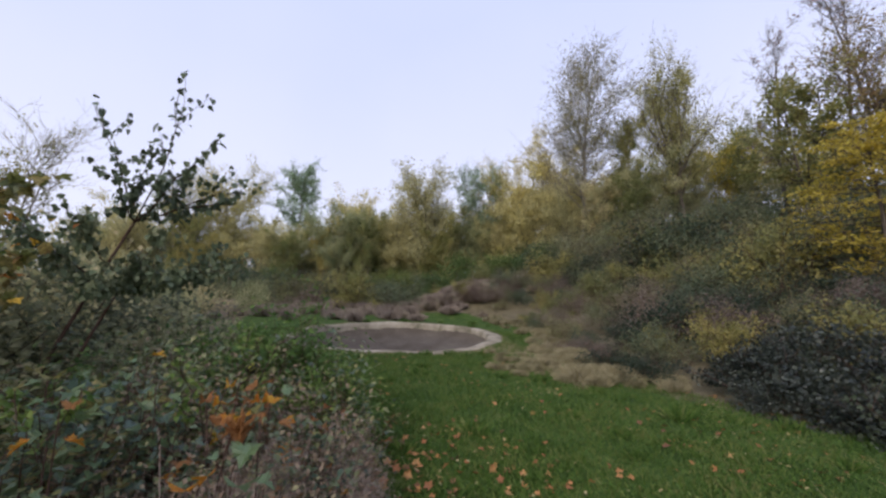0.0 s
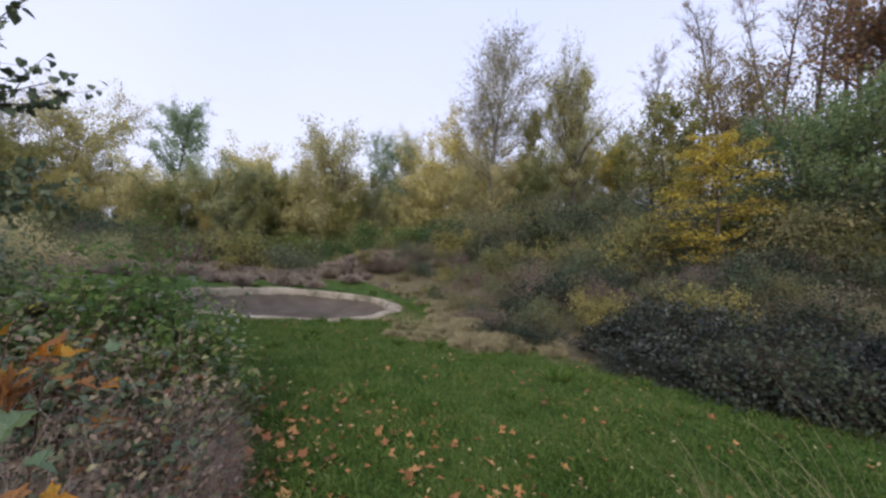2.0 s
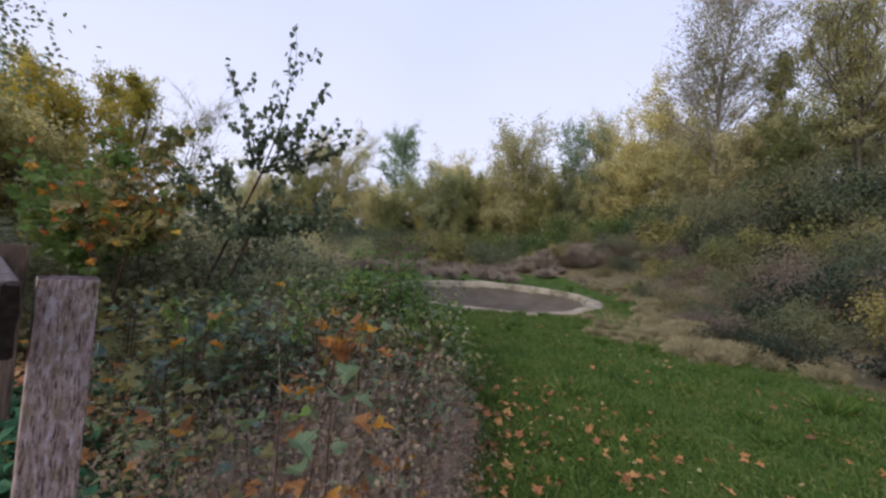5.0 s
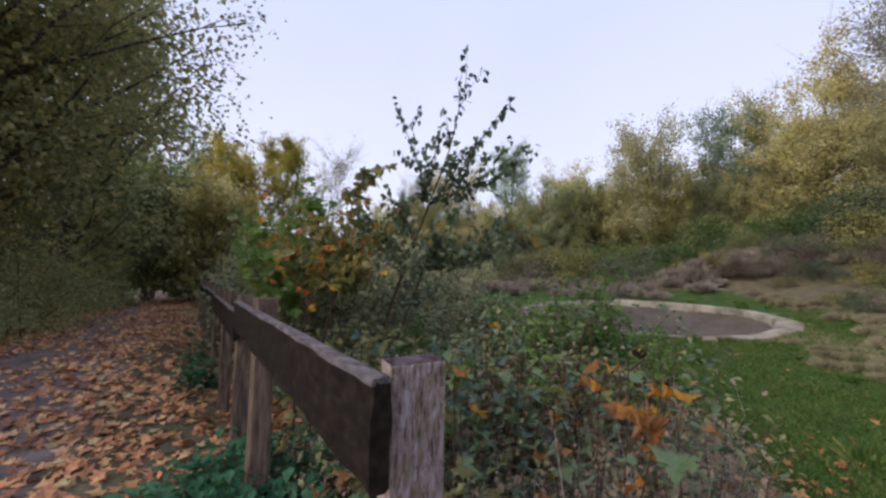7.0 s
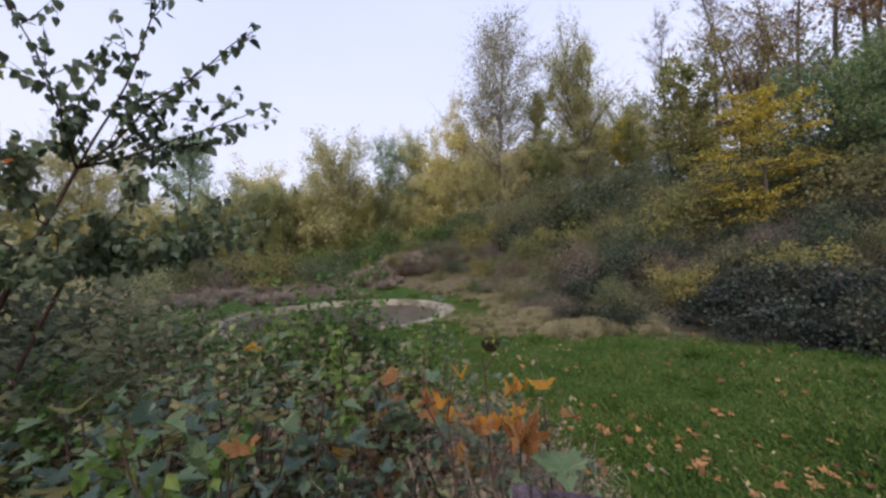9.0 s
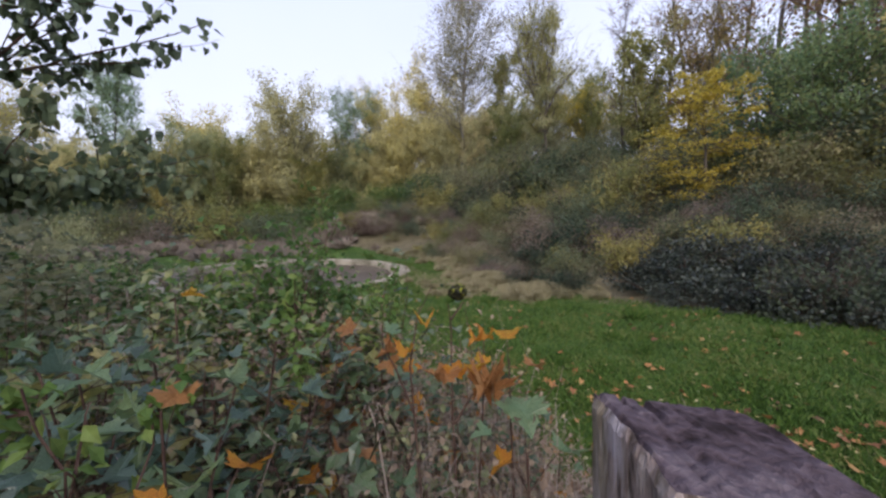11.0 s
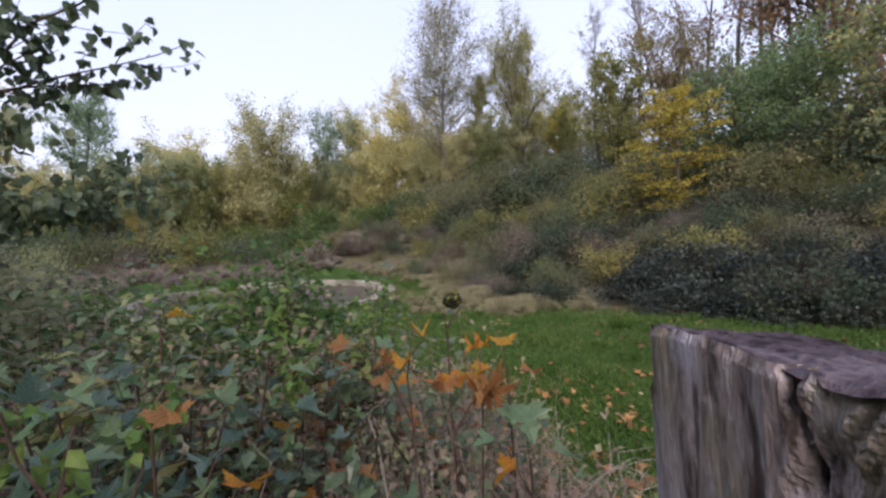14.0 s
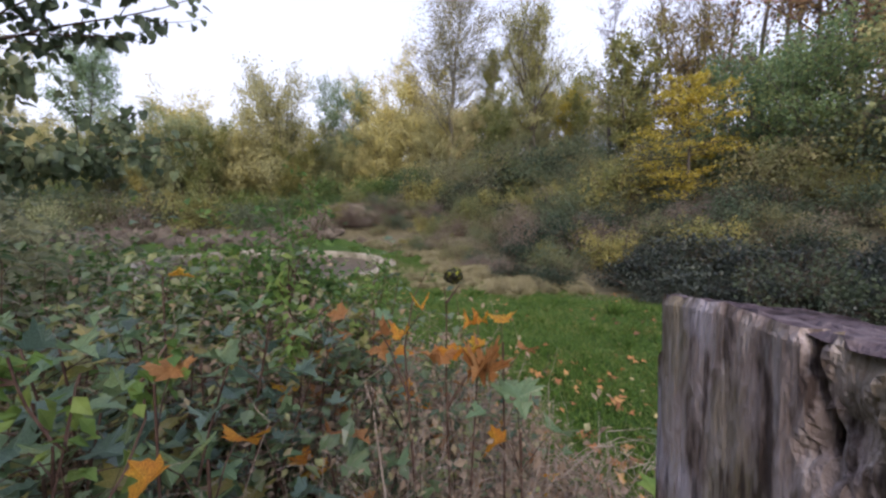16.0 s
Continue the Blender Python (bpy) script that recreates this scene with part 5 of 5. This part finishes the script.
spread(seedling("maple_seedling", "maple seedling in mixed green, gold and russet leaf", 0.8, 10, ["maple_green", "maple_gold", "maple_rust", "maple_green", "maple_rust"], 0.085, 322),
       [(-0.95, 1.5, 0.8), (-0.7, 1.55, 0.85), (-1.3, 2.45), (-0.8, 2.6, 0.9), (-1.05, 2.95, 1.1), (-2.05, 1.55, 0.85), (-1.5, 3.1, 1.1), (-0.55, 1.9, 0.7), (-0.5, 2.3, 0.6), (-2.3, 2.0), (-3.4, 2.2, 1.1), (-0.62, 1.75, 0.62), (-0.9, 1.7, 0.6), (-0.55, 2.7, 0.6), (-0.85, 3.1, 0.85), (-0.8, 3.6, 0.8), (-1.25, 3.1, 1.0), (-1.45, 1.6, 0.8), (-0.4, 2.05, 0.45), (-0.5, 1.6, 0.55)], 323, 0.92, 1.08, "autumn maple seedlings")


def autumn_cluster():
    """The seedling that stands above the thicket, with a blackened curled leaf at its tip."""
    o = (-1.0, 2.06)
    base = new("maple_seedling")
    base.location = (*o, g(*o) - 0.02)
    tagged(base, "leggy maple seedling with orange leaves and one black spotted curled leaf", "maple seedling")
    z0 = base.location.z

    def L(x, y, z):
        return (x - o[0], y - o[1], z - z0)

    lines = [[(-1.0, 2.06, 0), (-1.02, 2.1, 0.4), (-1.0, 2.18, 0.8), (-0.99, 2.2, 1.02), (-0.99, 2.22, 1.1)],
             [(-1.03, 2.02, 0), (-0.98, 2.05, 0.45), (-0.9, 2.15, 0.8), (-0.86, 2.22, 0.96)],
             [(-1.05, 2.1, 0.0), (-1.12, 2.15, 0.5), (-1.12, 2.25, 0.9), (-1.08, 2.28, 1.06), (-1.02, 2.3, 1.15)],
             [(-0.99, 2.2, 1.05), (-0.95, 2.22, 1.085), (-0.93, 2.23, 1.10)],
             [(-1.0, 2.16, 0.72), (-0.96, 2.12, 0.82), (-0.91, 2.1, 0.87)],
             [(-1.12, 2.2, 0.75), (-1.17, 2.25, 0.9), (-1.2, 2.28, 0.96)]]
    part_np("stem", *join([tube([L(*p) for p in q], 0.0045, 0.002, 5) for q in lines]), M["stem"], base, "", True)
    for p, s, yaw, pitch, mat, curl, lab in [
            ((-0.86, 2.22, 0.965), 0.075, -70, 12, "maple_gold", 0.8, "bright orange-gold leaf"), ((-0.88, 2.22, 0.965), 0.07, 110, 10, "maple_gold", 0.8, ""),
            ((-1.03, 2.14, 0.87), 0.10, 10, 60, "maple_rust", 0.4, "russet orange leaf"), ((-1.0, 2.14, 0.88), 0.09, -35, 55, "maple_gold", 0.4, ""), ((-1.06, 2.14, 0.88), 0.08, 60, 50, "maple_rust", 0.5, ""),
            ((-1.06, 2.27, 1.03), 0.07, 170, 20, "maple_gold", 0.8, ""), ((-1.17, 2.26, 0.95), 0.09, 80, 5, "maple_rust", 0.7, ""), ((-1.14, 2.26, 0.93), 0.09, -60, 25, "maple_gold", 0.7, ""),
            ((-0.95, 2.12, 0.89), 0.07, -20, 40, "maple_gold", 0.5, "")]:
        one_leaf(base, L(*p), s * 0.62, yaw, pitch, mat, curl * 1.3, lab)
    for k in range(6):
        one_leaf(base, L(-0.91 + 0.012 * math.cos(k * 2), 2.09 + 0.012 * math.sin(k * 2), 0.855 + 0.004 * k), 0.058, 60 * k, -50 + 25 * (k % 3), "maple_rust", 1.6, "curled dry brown leaf" if k == 0 else "")
    # the blackened leaf, balled up, with yellow-green patches
    bm = bmesh.new()
    bmesh.ops.create_icosphere(bm, subdivisions=3, radius=0.029)
    for v in bm.verts:
        k = 1 + 0.30 * noise.noise(v.co * 70) + 0.18 * noise.noise(v.co * 160)
        v.co = Vector((v.co.x * k * 1.1, v.co.y * k, v.co.z * k * 0.95)) + Vector(L(-0.945, 2.24, 1.135))
    me = bpy.data.meshes.new("curled_leaf")
    bm.to_mesh(me); bm.free()
    me.materials.append(rough_mat("black_and_yellow_leaf", [(0.012, 0.012, 0.008), (0.014, 0.014, 0.008), (0.03, 0.03, 0.01), (0.26, 0.27, 0.03)], 45.0, (1, 1, 1), 0.6, 0.8, 3, 120))
    knot = new("curled_leaf", me)
    knot.parent = base
    tagged(knot, "blackened curled leaf with yellow-green patches")


autumn_cluster()


def loner(label, x, y, z, rows, seed):
    """A single low seedling whose few leaves stand out; rows: offset, size, turn, pitch, leaf."""
    base = new("maple_seedling")
    base.location = (x, y, g(x, y) - 0.02)
    tagged(base, label, "maple seedling")
    zz = z - base.location.z
    wood = [tube([(0, 0, 0), (0.01, 0.0, zz * 0.5), (0, 0, zz)], 0.005, 0.003, 5)]
    for (dx, dy, dz), s, yaw, pitch, mat in rows:
        s *= 0.72
        wood.append(tube([(0, 0, zz - 0.12), (dx * 0.6, dy * 0.6, zz + dz - 0.03), (dx, dy, zz + dz)], 0.002, 0.0013, 3))
        one_leaf(base, (dx, dy, zz + dz), s, yaw, pitch, mat, 0.25)
    part_np("stem", *join(wood), M["stem"], base, "", True)


loner("seedling with very broad pale green leaves and a yellow one", -0.86, 1.96, 0.70, [((0.02, 0.05, 0.07), 0.15, -10, 25, "maple_green"), ((-0.08, -0.04, 0.02), 0.10, 60, -30, "maple_gold"), ((0.12, 0, -0.02), 0.12, -75, -15, "maple_green"), ((-0.10, 0.03, 0.06), 0.08, 80, 10, "maple_green")], 1)
loner("seedling with a fan of orange leaves above green ones", -0.82, 2.12, 0.92, [((0.03, 0.06, 0.05), 0.10, -20, 20, "maple_gold"), ((-0.07, 0.0, 0.0), 0.10, 70, -20, "maple_gold"), ((0.09, 0.02, -0.04), 0.09, -80, -10, "maple_rust"), ((0.0, -0.07, -0.12), 0.13, 170, -30, "maple_green")], 2)
loner("seedling with one large pale green leaf and red ones", -0.66, 1.56, 0.78, [((0, 0.04, 0.04), 0.13, 0, -20, "maple_green"), ((0.10, 0, -0.02), 0.11, -90, -15, "maple_rust"), ((-0.1, 0, -0.03), 0.11, 90, -15, "bramble_bright"), ((0.16, 0.06, -0.06), 0.10, -60, 10, "maple_gold")], 3)
loner("seedling with yellow leaves in the withered stems", -0.78, 1.42, 0.84, [((0, 0.05, 0.02), 0.11, 10, -10, "maple_gold"), ((-0.1, 0.02, -0.08), 0.12, 80, -30, "maple_green"), ((0.08, -0.02, -0.1), 0.12, -100, -20, "maple_green")], 4)
loner("seedling with orange leaves over the brambles", -1.62, 1.86, 0.86, [((0.04, 0.05, 0.0), 0.10, -30, -20, "maple_gold"), ((-0.06, -0.03, 0.02), 0.09, 120, -30, "maple_gold")], 5)
loner("seedling with one red leaf over the brambles", -1.74, 2.02, 0.96, [((0.02, 0.03, 0.0), 0.09, 10, 40, "maple_rust")], 6)
loner("seedling with an amber leaf over the brambles", -1.90, 2.75, 1.12, [((0.02, 0.03, 0.0), 0.10, -80, 5, "maple_gold"), ((-0.12, 0.03, -0.05), 0.09, 80, 5, "maple_green")], 7)


def pods():
    base = new("withered_herb")
    base.location = (-1.26, 2.06, g(-1.26, 2.06))
    tagged(base, "dead grey stalk with black hanging pods", "dead plant")
    part_np("stem", *join([tube([(0.06, 0, 0), (0.03, 0, 0.5), (-0.01, 0, 0.8), (-0.03, 0, 0.87)], 0.004, 0.0015, 5)]), M["stem_grey"], base)
    for k, (x, z, a) in enumerate([(-0.05, 0.86, 50), (-0.01, 0.83, 5), (0.02, 0.84, -25), (0.0, 0.78, 30), (0.04, 0.78, -30)]):
        t = np.linspace(0, 1, 7)
        P = np.stack([x - 0.065 * t * math.sin(radians(a)), 0.0 * t, z - 0.065 * t * math.cos(radians(a))], -1)
        V, F = tube(P, 0.003, 0.003, 5)
        r = 0.6 + 0.9 * np.sin(np.pi * np.repeat(t, 5)) + 0.35 * np.sin(np.repeat(t, 5) * 26)
        C = np.repeat(P, 5, axis=0)
        part_np("pod", C + (V - C) * r[:, None], F, M["black"], base, "black dry pod")


pods()


def sapling(name, label, root, crotch, tips, template, mat, per, leaf, seed, thick=0.02, side=5, category="sapling", sparse=0.05, droop=-0.9):
    """A young tree given by its root, its fork and the tips of its limbs, with side twigs and single leaves."""
    rng = np.random.default_rng(seed)
    base = new(name)
    base.location = (root[0], root[1], g(*root[:2]) - 0.03)
    tagged(base, label, category)
    o = np.array(base.location)
    r, c = np.zeros(3), np.array(crotch, float) - o
    trunk = np.array([r, r + (c - r) * 0.35 + (-0.05, 0, 0.1), r + (c - r) * 0.7 + (-0.03, 0, 0.05), c])
    part_np("trunk", *tube(trunk, thick, thick * 0.6, 7), M["stem"], base, "", True)
    wood, spots = [], []
    for tip in tips:
        e = np.array(tip, float) - o
        t = np.linspace(0, 1, 8)[:, None]
        start = trunk[3] if len(tip) == 3 else trunk[1]
        P = start * (1 - t) + e * t + np.sin(np.pi * t) * rng.normal(0, 0.05, 3) + rng.normal(0, 0.012, (8, 3))
        P[0], P[-1] = start, e
        wood.append(tube(P, thick * 0.45, 0.0025, 5))
        n = np.linalg.norm(e - start)
        spots += [P[k] + (P[k + 1] - P[k]) * f for k in range(2, 7) for f in rng.uniform(0, 1, 3)] + [P[-1]]
        for k in range(side):
            i = rng.integers(1, 7)
            Q = limb(P[i], (e - start) / n + rng.normal(0, 0.55, 3), n * rng.uniform(0.18, 0.42), rng, 6, 0.1, 0.03)
            wood.append(tube(Q, 0.004, 0.0015, 3))
            spots += list(Q[1:]) + [(Q[j] + Q[j + 1]) / 2 for j in range(6)]
    part_np("branch", *join(wood), M["stem"], base)
    spots = np.array(spots)
    P = np.repeat(spots, per, 0) + rng.normal(0, sparse, (len(spots) * per, 3))
    part_np("foliage", *leaves(template, P, leaf, rng, 0.6, droop, 0.25), M[mat], base)
    return base


# the high limbs take the shade-coloured leaf, the low ones its lit copy
sapling("sallow_sapling", "leaning sallow sapling with sparse round leaves, shaded dark against the sky", (-3.95, 3.85), (-3.33, 4.2, 2.35),
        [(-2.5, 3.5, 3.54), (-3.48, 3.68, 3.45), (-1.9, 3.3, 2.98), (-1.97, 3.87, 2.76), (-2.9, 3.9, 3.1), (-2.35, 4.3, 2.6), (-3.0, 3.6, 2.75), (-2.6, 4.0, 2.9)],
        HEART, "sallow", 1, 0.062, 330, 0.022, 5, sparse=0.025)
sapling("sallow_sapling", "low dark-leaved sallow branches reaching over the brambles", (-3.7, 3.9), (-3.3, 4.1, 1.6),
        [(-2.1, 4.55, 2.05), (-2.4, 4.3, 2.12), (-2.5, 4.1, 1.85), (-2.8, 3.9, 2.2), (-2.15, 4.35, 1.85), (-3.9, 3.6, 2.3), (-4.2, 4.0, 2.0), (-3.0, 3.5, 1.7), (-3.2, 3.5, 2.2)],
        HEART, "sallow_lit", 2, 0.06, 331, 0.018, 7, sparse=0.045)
sapling("maple_sapling", "maple sapling with lit olive-green leaves and a few golden ones", (-3.6, 2.75), (-3.3, 2.7, 1.3),
        [(-3.15, 2.8, 2.4), (-3.4, 2.5, 2.0), (-2.9, 2.9, 1.9), (-3.7, 3.0, 2.1), (-2.8, 2.5, 1.6), (-3.9, 2.6, 1.8)],
        MAPLE, "maple_olive", 1, 0.085, 332, 0.014, 4, sparse=0.03, droop=-0.4)
rim = sapling("maple_sapling", "maple sapling turning orange and gold", (-3.5, 2.5), (-3.4, 2.5, 1.2), [(-3.5, 2.3, 1.9), (-2.9, 2.6, 1.7), (-4.0, 2.9, 1.75), (-3.3, 3.1, 2.05)], MAPLE, "maple_gold", 1, 0.05, 333, 0.01, 0, sparse=0.16, droop=-0.4)
sapling("maple_sapling", "bushy maple sapling with dull green and yellowing leaves", (-4.7, 3.2), (-4.5, 3.2, 1.1),
        [(-4.3, 3.2, 2.3), (-4.8, 2.9, 2.0), (-4.0, 3.5, 1.9), (-5.0, 3.5, 2.1), (-3.9, 3.0, 1.6), (-5.3, 3.1, 1.7)],
        MAPLE, "bramble_bright", 2, 0.08, 334, 0.014, 4, sparse=0.08, droop=-0.4)
sapling("maple_sapling", "bushy maple sapling with olive leaves", (-5.9, 3.9), (-5.8, 3.9, 1.1),
        [(-5.6, 3.9, 2.4), (-6.1, 3.6, 2.1), (-5.3, 4.2, 2.1), (-6.3, 4.2, 2.1), (-5.2, 3.7, 1.7)],
        MAPLE, "olive", 2, 0.08, 335, 0.014, 4, sparse=0.08, droop=-0.4)
for k, (x, y, tx, ty, tz) in enumerate([(-1.3, 3.3, -1.54, 4.5, 1.5), (-1.5, 3.0, -1.3, 4.3, 1.7), (-1.75, 1.7, -1.95, 2.0, 1.05), (-1.35, 2.9, -1.5, 2.4, 1.12), (-0.9, 3.4, -0.94, 3.38, 1.12)]):
    sapling("bramble_shoot", "thin reddish bramble shoot with a few small leaves", (x, y), ((x + tx) / 2, (y + ty) / 2, tz * 0.65), [(tx, ty, tz), (tx + 0.15, ty + 0.1, tz - 0.12)], OVAL, "bramble_bright", 1, 0.045, 340 + k, 0.006, 3, "bramble", 0.02, -0.4)

# nettles under the rail, and a low ivy bush
spread(bush("nettle_patch", "patch of dark blue-green nettles under the fence", 0.34, 0.42, "nettle", 420, 0.08, 350, stems=16, category="nettle", cane=0.003, tilt=0.35),
       [(*along(1.0, -0.35)[:2],), (*along(1.35, -0.15)[:2],), (*along(1.6, -0.45)[:2],), (*along(0.7, -0.1)[:2], 1.1), (*along(1.9, -0.2)[:2],), (*along(0.45, 0.25)[:2], 1.0), (*along(1.05, 0.05)[:2], 1.1), (*along(5.1, -0.3)[:2], 0.8), (*along(2.3, 0.1)[:2], 0.9), (*along(1.2, -0.6)[:2], 0.7), (*along(1.95, -0.3)[:2],), (*along(1.5, 0.36)[:2], 1.1), (*along(1.75, 0.45)[:2], 1.1), (*along(2.2, 0.55)[:2], 1.1), (*along(1.5, -0.2)[:2], 1.05), (*along(2.15, -0.1)[:2], 1.0), (*along(1.3, -0.4)[:2], 0.9), (*along(1.75, 0.0)[:2], 1.0), (*along(6.8, -0.3)[:2], 0.8)], 351, 0.9, 1.1, "nettles under the fence")

# tall dry grasses by the turf
for k, (x, y, h, a) in enumerate([(2.15, 1.3, 1.15, 205), (2.35, 1.55, 0.95, 215), (2.5, 1.9, 0.75, 160), (2.3, 2.1, 0.7, 170), (2.0, 1.1, 0.6, 190), (2.7, 1.7, 0.65, 150)]):
    rng = np.random.default_rng(360 + k)
    base = tagged(new("dry_grass"), "tall bleached grass stalks with thin seed heads", "grass tussock", "dry grass stalks")
    base.location = (x, y, g(x, y))
    for j in range(9):
        t = np.linspace(0, 1, 8)
        b = radians(a + rng.normal(0, 50))
        hh, reach = h * rng.uniform(0.5, 1.0), rng.uniform(0.1, 0.55) * h
        P = np.stack([reach * t ** 2 * math.cos(b) + rng.normal(0, 0.03), reach * t ** 2 * math.sin(b) + 0 * t, hh * (t - 0.12 * t ** 3)], -1)
        part_np("stalk", *tube(P, 0.0022, 0.001, 3), M["straw"], base)


# ---- turf, fallen leaves and litter ----


def stuff(name, label, V, F, mat, category):
    ob = new(name, np_mesh(name, V, F, M[mat]))
    return tagged(ob, label, category, kind="stuff")


rng = np.random.default_rng(400)
n = 270000
d = 1.0 + 18 * rng.uniform(0, 1, n) ** 1.5
a = rng.uniform(-0.75, 1.75, n)
x, y = d * np.sin(a), d * np.cos(a)
tan = np.exp(-(((x - 3.2) / 1.5) ** 2 + ((y - 11.3) / 2.8) ** 2))
ok = (rng.uniform(0, 1, n) > 0.8 * tan) & (fence_side(x, y)[0] > rng.normal(0.25, 0.15, n)) & (x > outer_x(y) - 0.1) & (x < np.interp(y, EDGE_Y, EDGE_X) + 0.3) & (np.hypot(x - POND[0], y - POND[1]) > POND_R + 0.55)
x, y = x[ok], y[ok]
size = 0.8 * (0.055 + 0.010 * np.sin(x * 3.1 + np.cos(y * 2.3) * 2) + rng.uniform(0, 0.035, len(x))) * (1 + np.hypot(x, y) * 0.05)
V = turned((BLADE[0] * (2.2, 1, 1), BLADE[1]), rng.uniform(0, 6.28, len(x)), rng.normal(-0.3, 0.35, len(x)), rng.normal(0, 0.3, len(x)), size) + np.stack([x, y, gz(x, y) - 0.005], -1)[:, None]
stuff("turf", "short damp green meadow grass", V.reshape(-1, 3), (BLADE[1][None] + (np.arange(len(x)) * 4)[:, None, None]).reshape(-1, 3), "grass", "grass")


def litter(name, label, x, y, size, mat, template, tilt, seed, lift=0.02):
    rng = np.random.default_rng(seed)
    P = np.stack([x, y, gz(x, y) + lift + rng.uniform(0, 0.012, len(x))], -1)
    return stuff(name, label, *leaves(template, P, size, rng, tilt, 0.0), mat, "fallen leaves")


def meadow_points(n, seed, power=1.0):
    rng = np.random.default_rng(seed)
    d = 1.8 + 14 * rng.uniform(0, 1, n) ** power
    a = rng.uniform(-0.7, 1.25, n)
    x, y = d * np.sin(a), d * np.cos(a)
    ok = (x > outer_x(y)) & (x < np.interp(y, EDGE_Y, EDGE_X) + 0.5) & (np.hypot(x - POND[0], y - POND[1]) > POND_R)
    patch = np.sin(x * 1.9 + 1.3) * np.cos(y * 1.4) + rng.uniform(-0.9, 0.9, n)
    near_edge = np.exp(-np.clip(x - outer_x(y), 0, None) / 1.2)
    ok &= patch + 1.8 * near_edge > 0.2
    return x[ok], y[ok]


x, y = meadow_points(2600, 410, 1.3)
litter("fallen_leaves", "scattered brown and orange leaves on the turf", x, y, 0.066, "litter_turf", STAR, 0.35, 411, 0.03)
x, y = meadow_points(2600, 412)
litter("fallen_leaves", "scattered pale yellow leaves on the turf", x, y, 0.042, "litter_pale_turf", OVAL, 0.4, 413, 0.035)
rng = np.random.default_rng(414)
n = 22000
s, c = -3 + 29 * rng.uniform(0, 1, n) ** 1.4, -rng.uniform(-0.6, 4.2, n)
bare = np.exp(-((c + 2.4 + 0.25 * np.sin(s)) / 0.45) ** 2) + 0.15 * np.sin(s * 2.1) * np.sin(c * 3)
ok = (rng.uniform(0, 1, n) > bare * 0.8) & (s > -3 + rng.gamma(1.5, 0.5, n))
s, c = s[ok], c[ok]
x, y = POST.x + ALONG.x * s + ACROSS.x * c, POST.y + ALONG.y * s + ACROSS.y * c
h = len(x) * 4 // 5
litter("fallen_leaves", "thick brown and orange leaf litter along the path", x[:h], y[:h], 0.085, "litter", STAR, 0.4, 415, 0.012)
litter("fallen_leaves", "paler leaves lying on the litter of the path", x[h:], y[h:], 0.085, "litter_pale", STAR, 0.35, 416, 0.02)
n = 5000
x, y = rng.uniform(-4.5, 0.2, n), rng.uniform(0.9, 6, n)
ok = (fence_side(x, y)[0] > 0) & (x < outer_x(y) + 0.15)
litter("fallen_leaves", "leaf litter under the brambles", x[ok], y[ok], 0.075, "litter", STAR, 0.5, 418, 0.02)
rng = np.random.default_rng(420)
n = 200
y = rng.uniform(1.5, 6.0, n)
x = outer_x(y) + rng.gamma(1.6, 0.22, n)
litter("fallen_leaves", "russet and tan leaves drifted against the withered stems", x, y, 0.08, "litter_turf", STAR, 0.45, 421, 0.03)
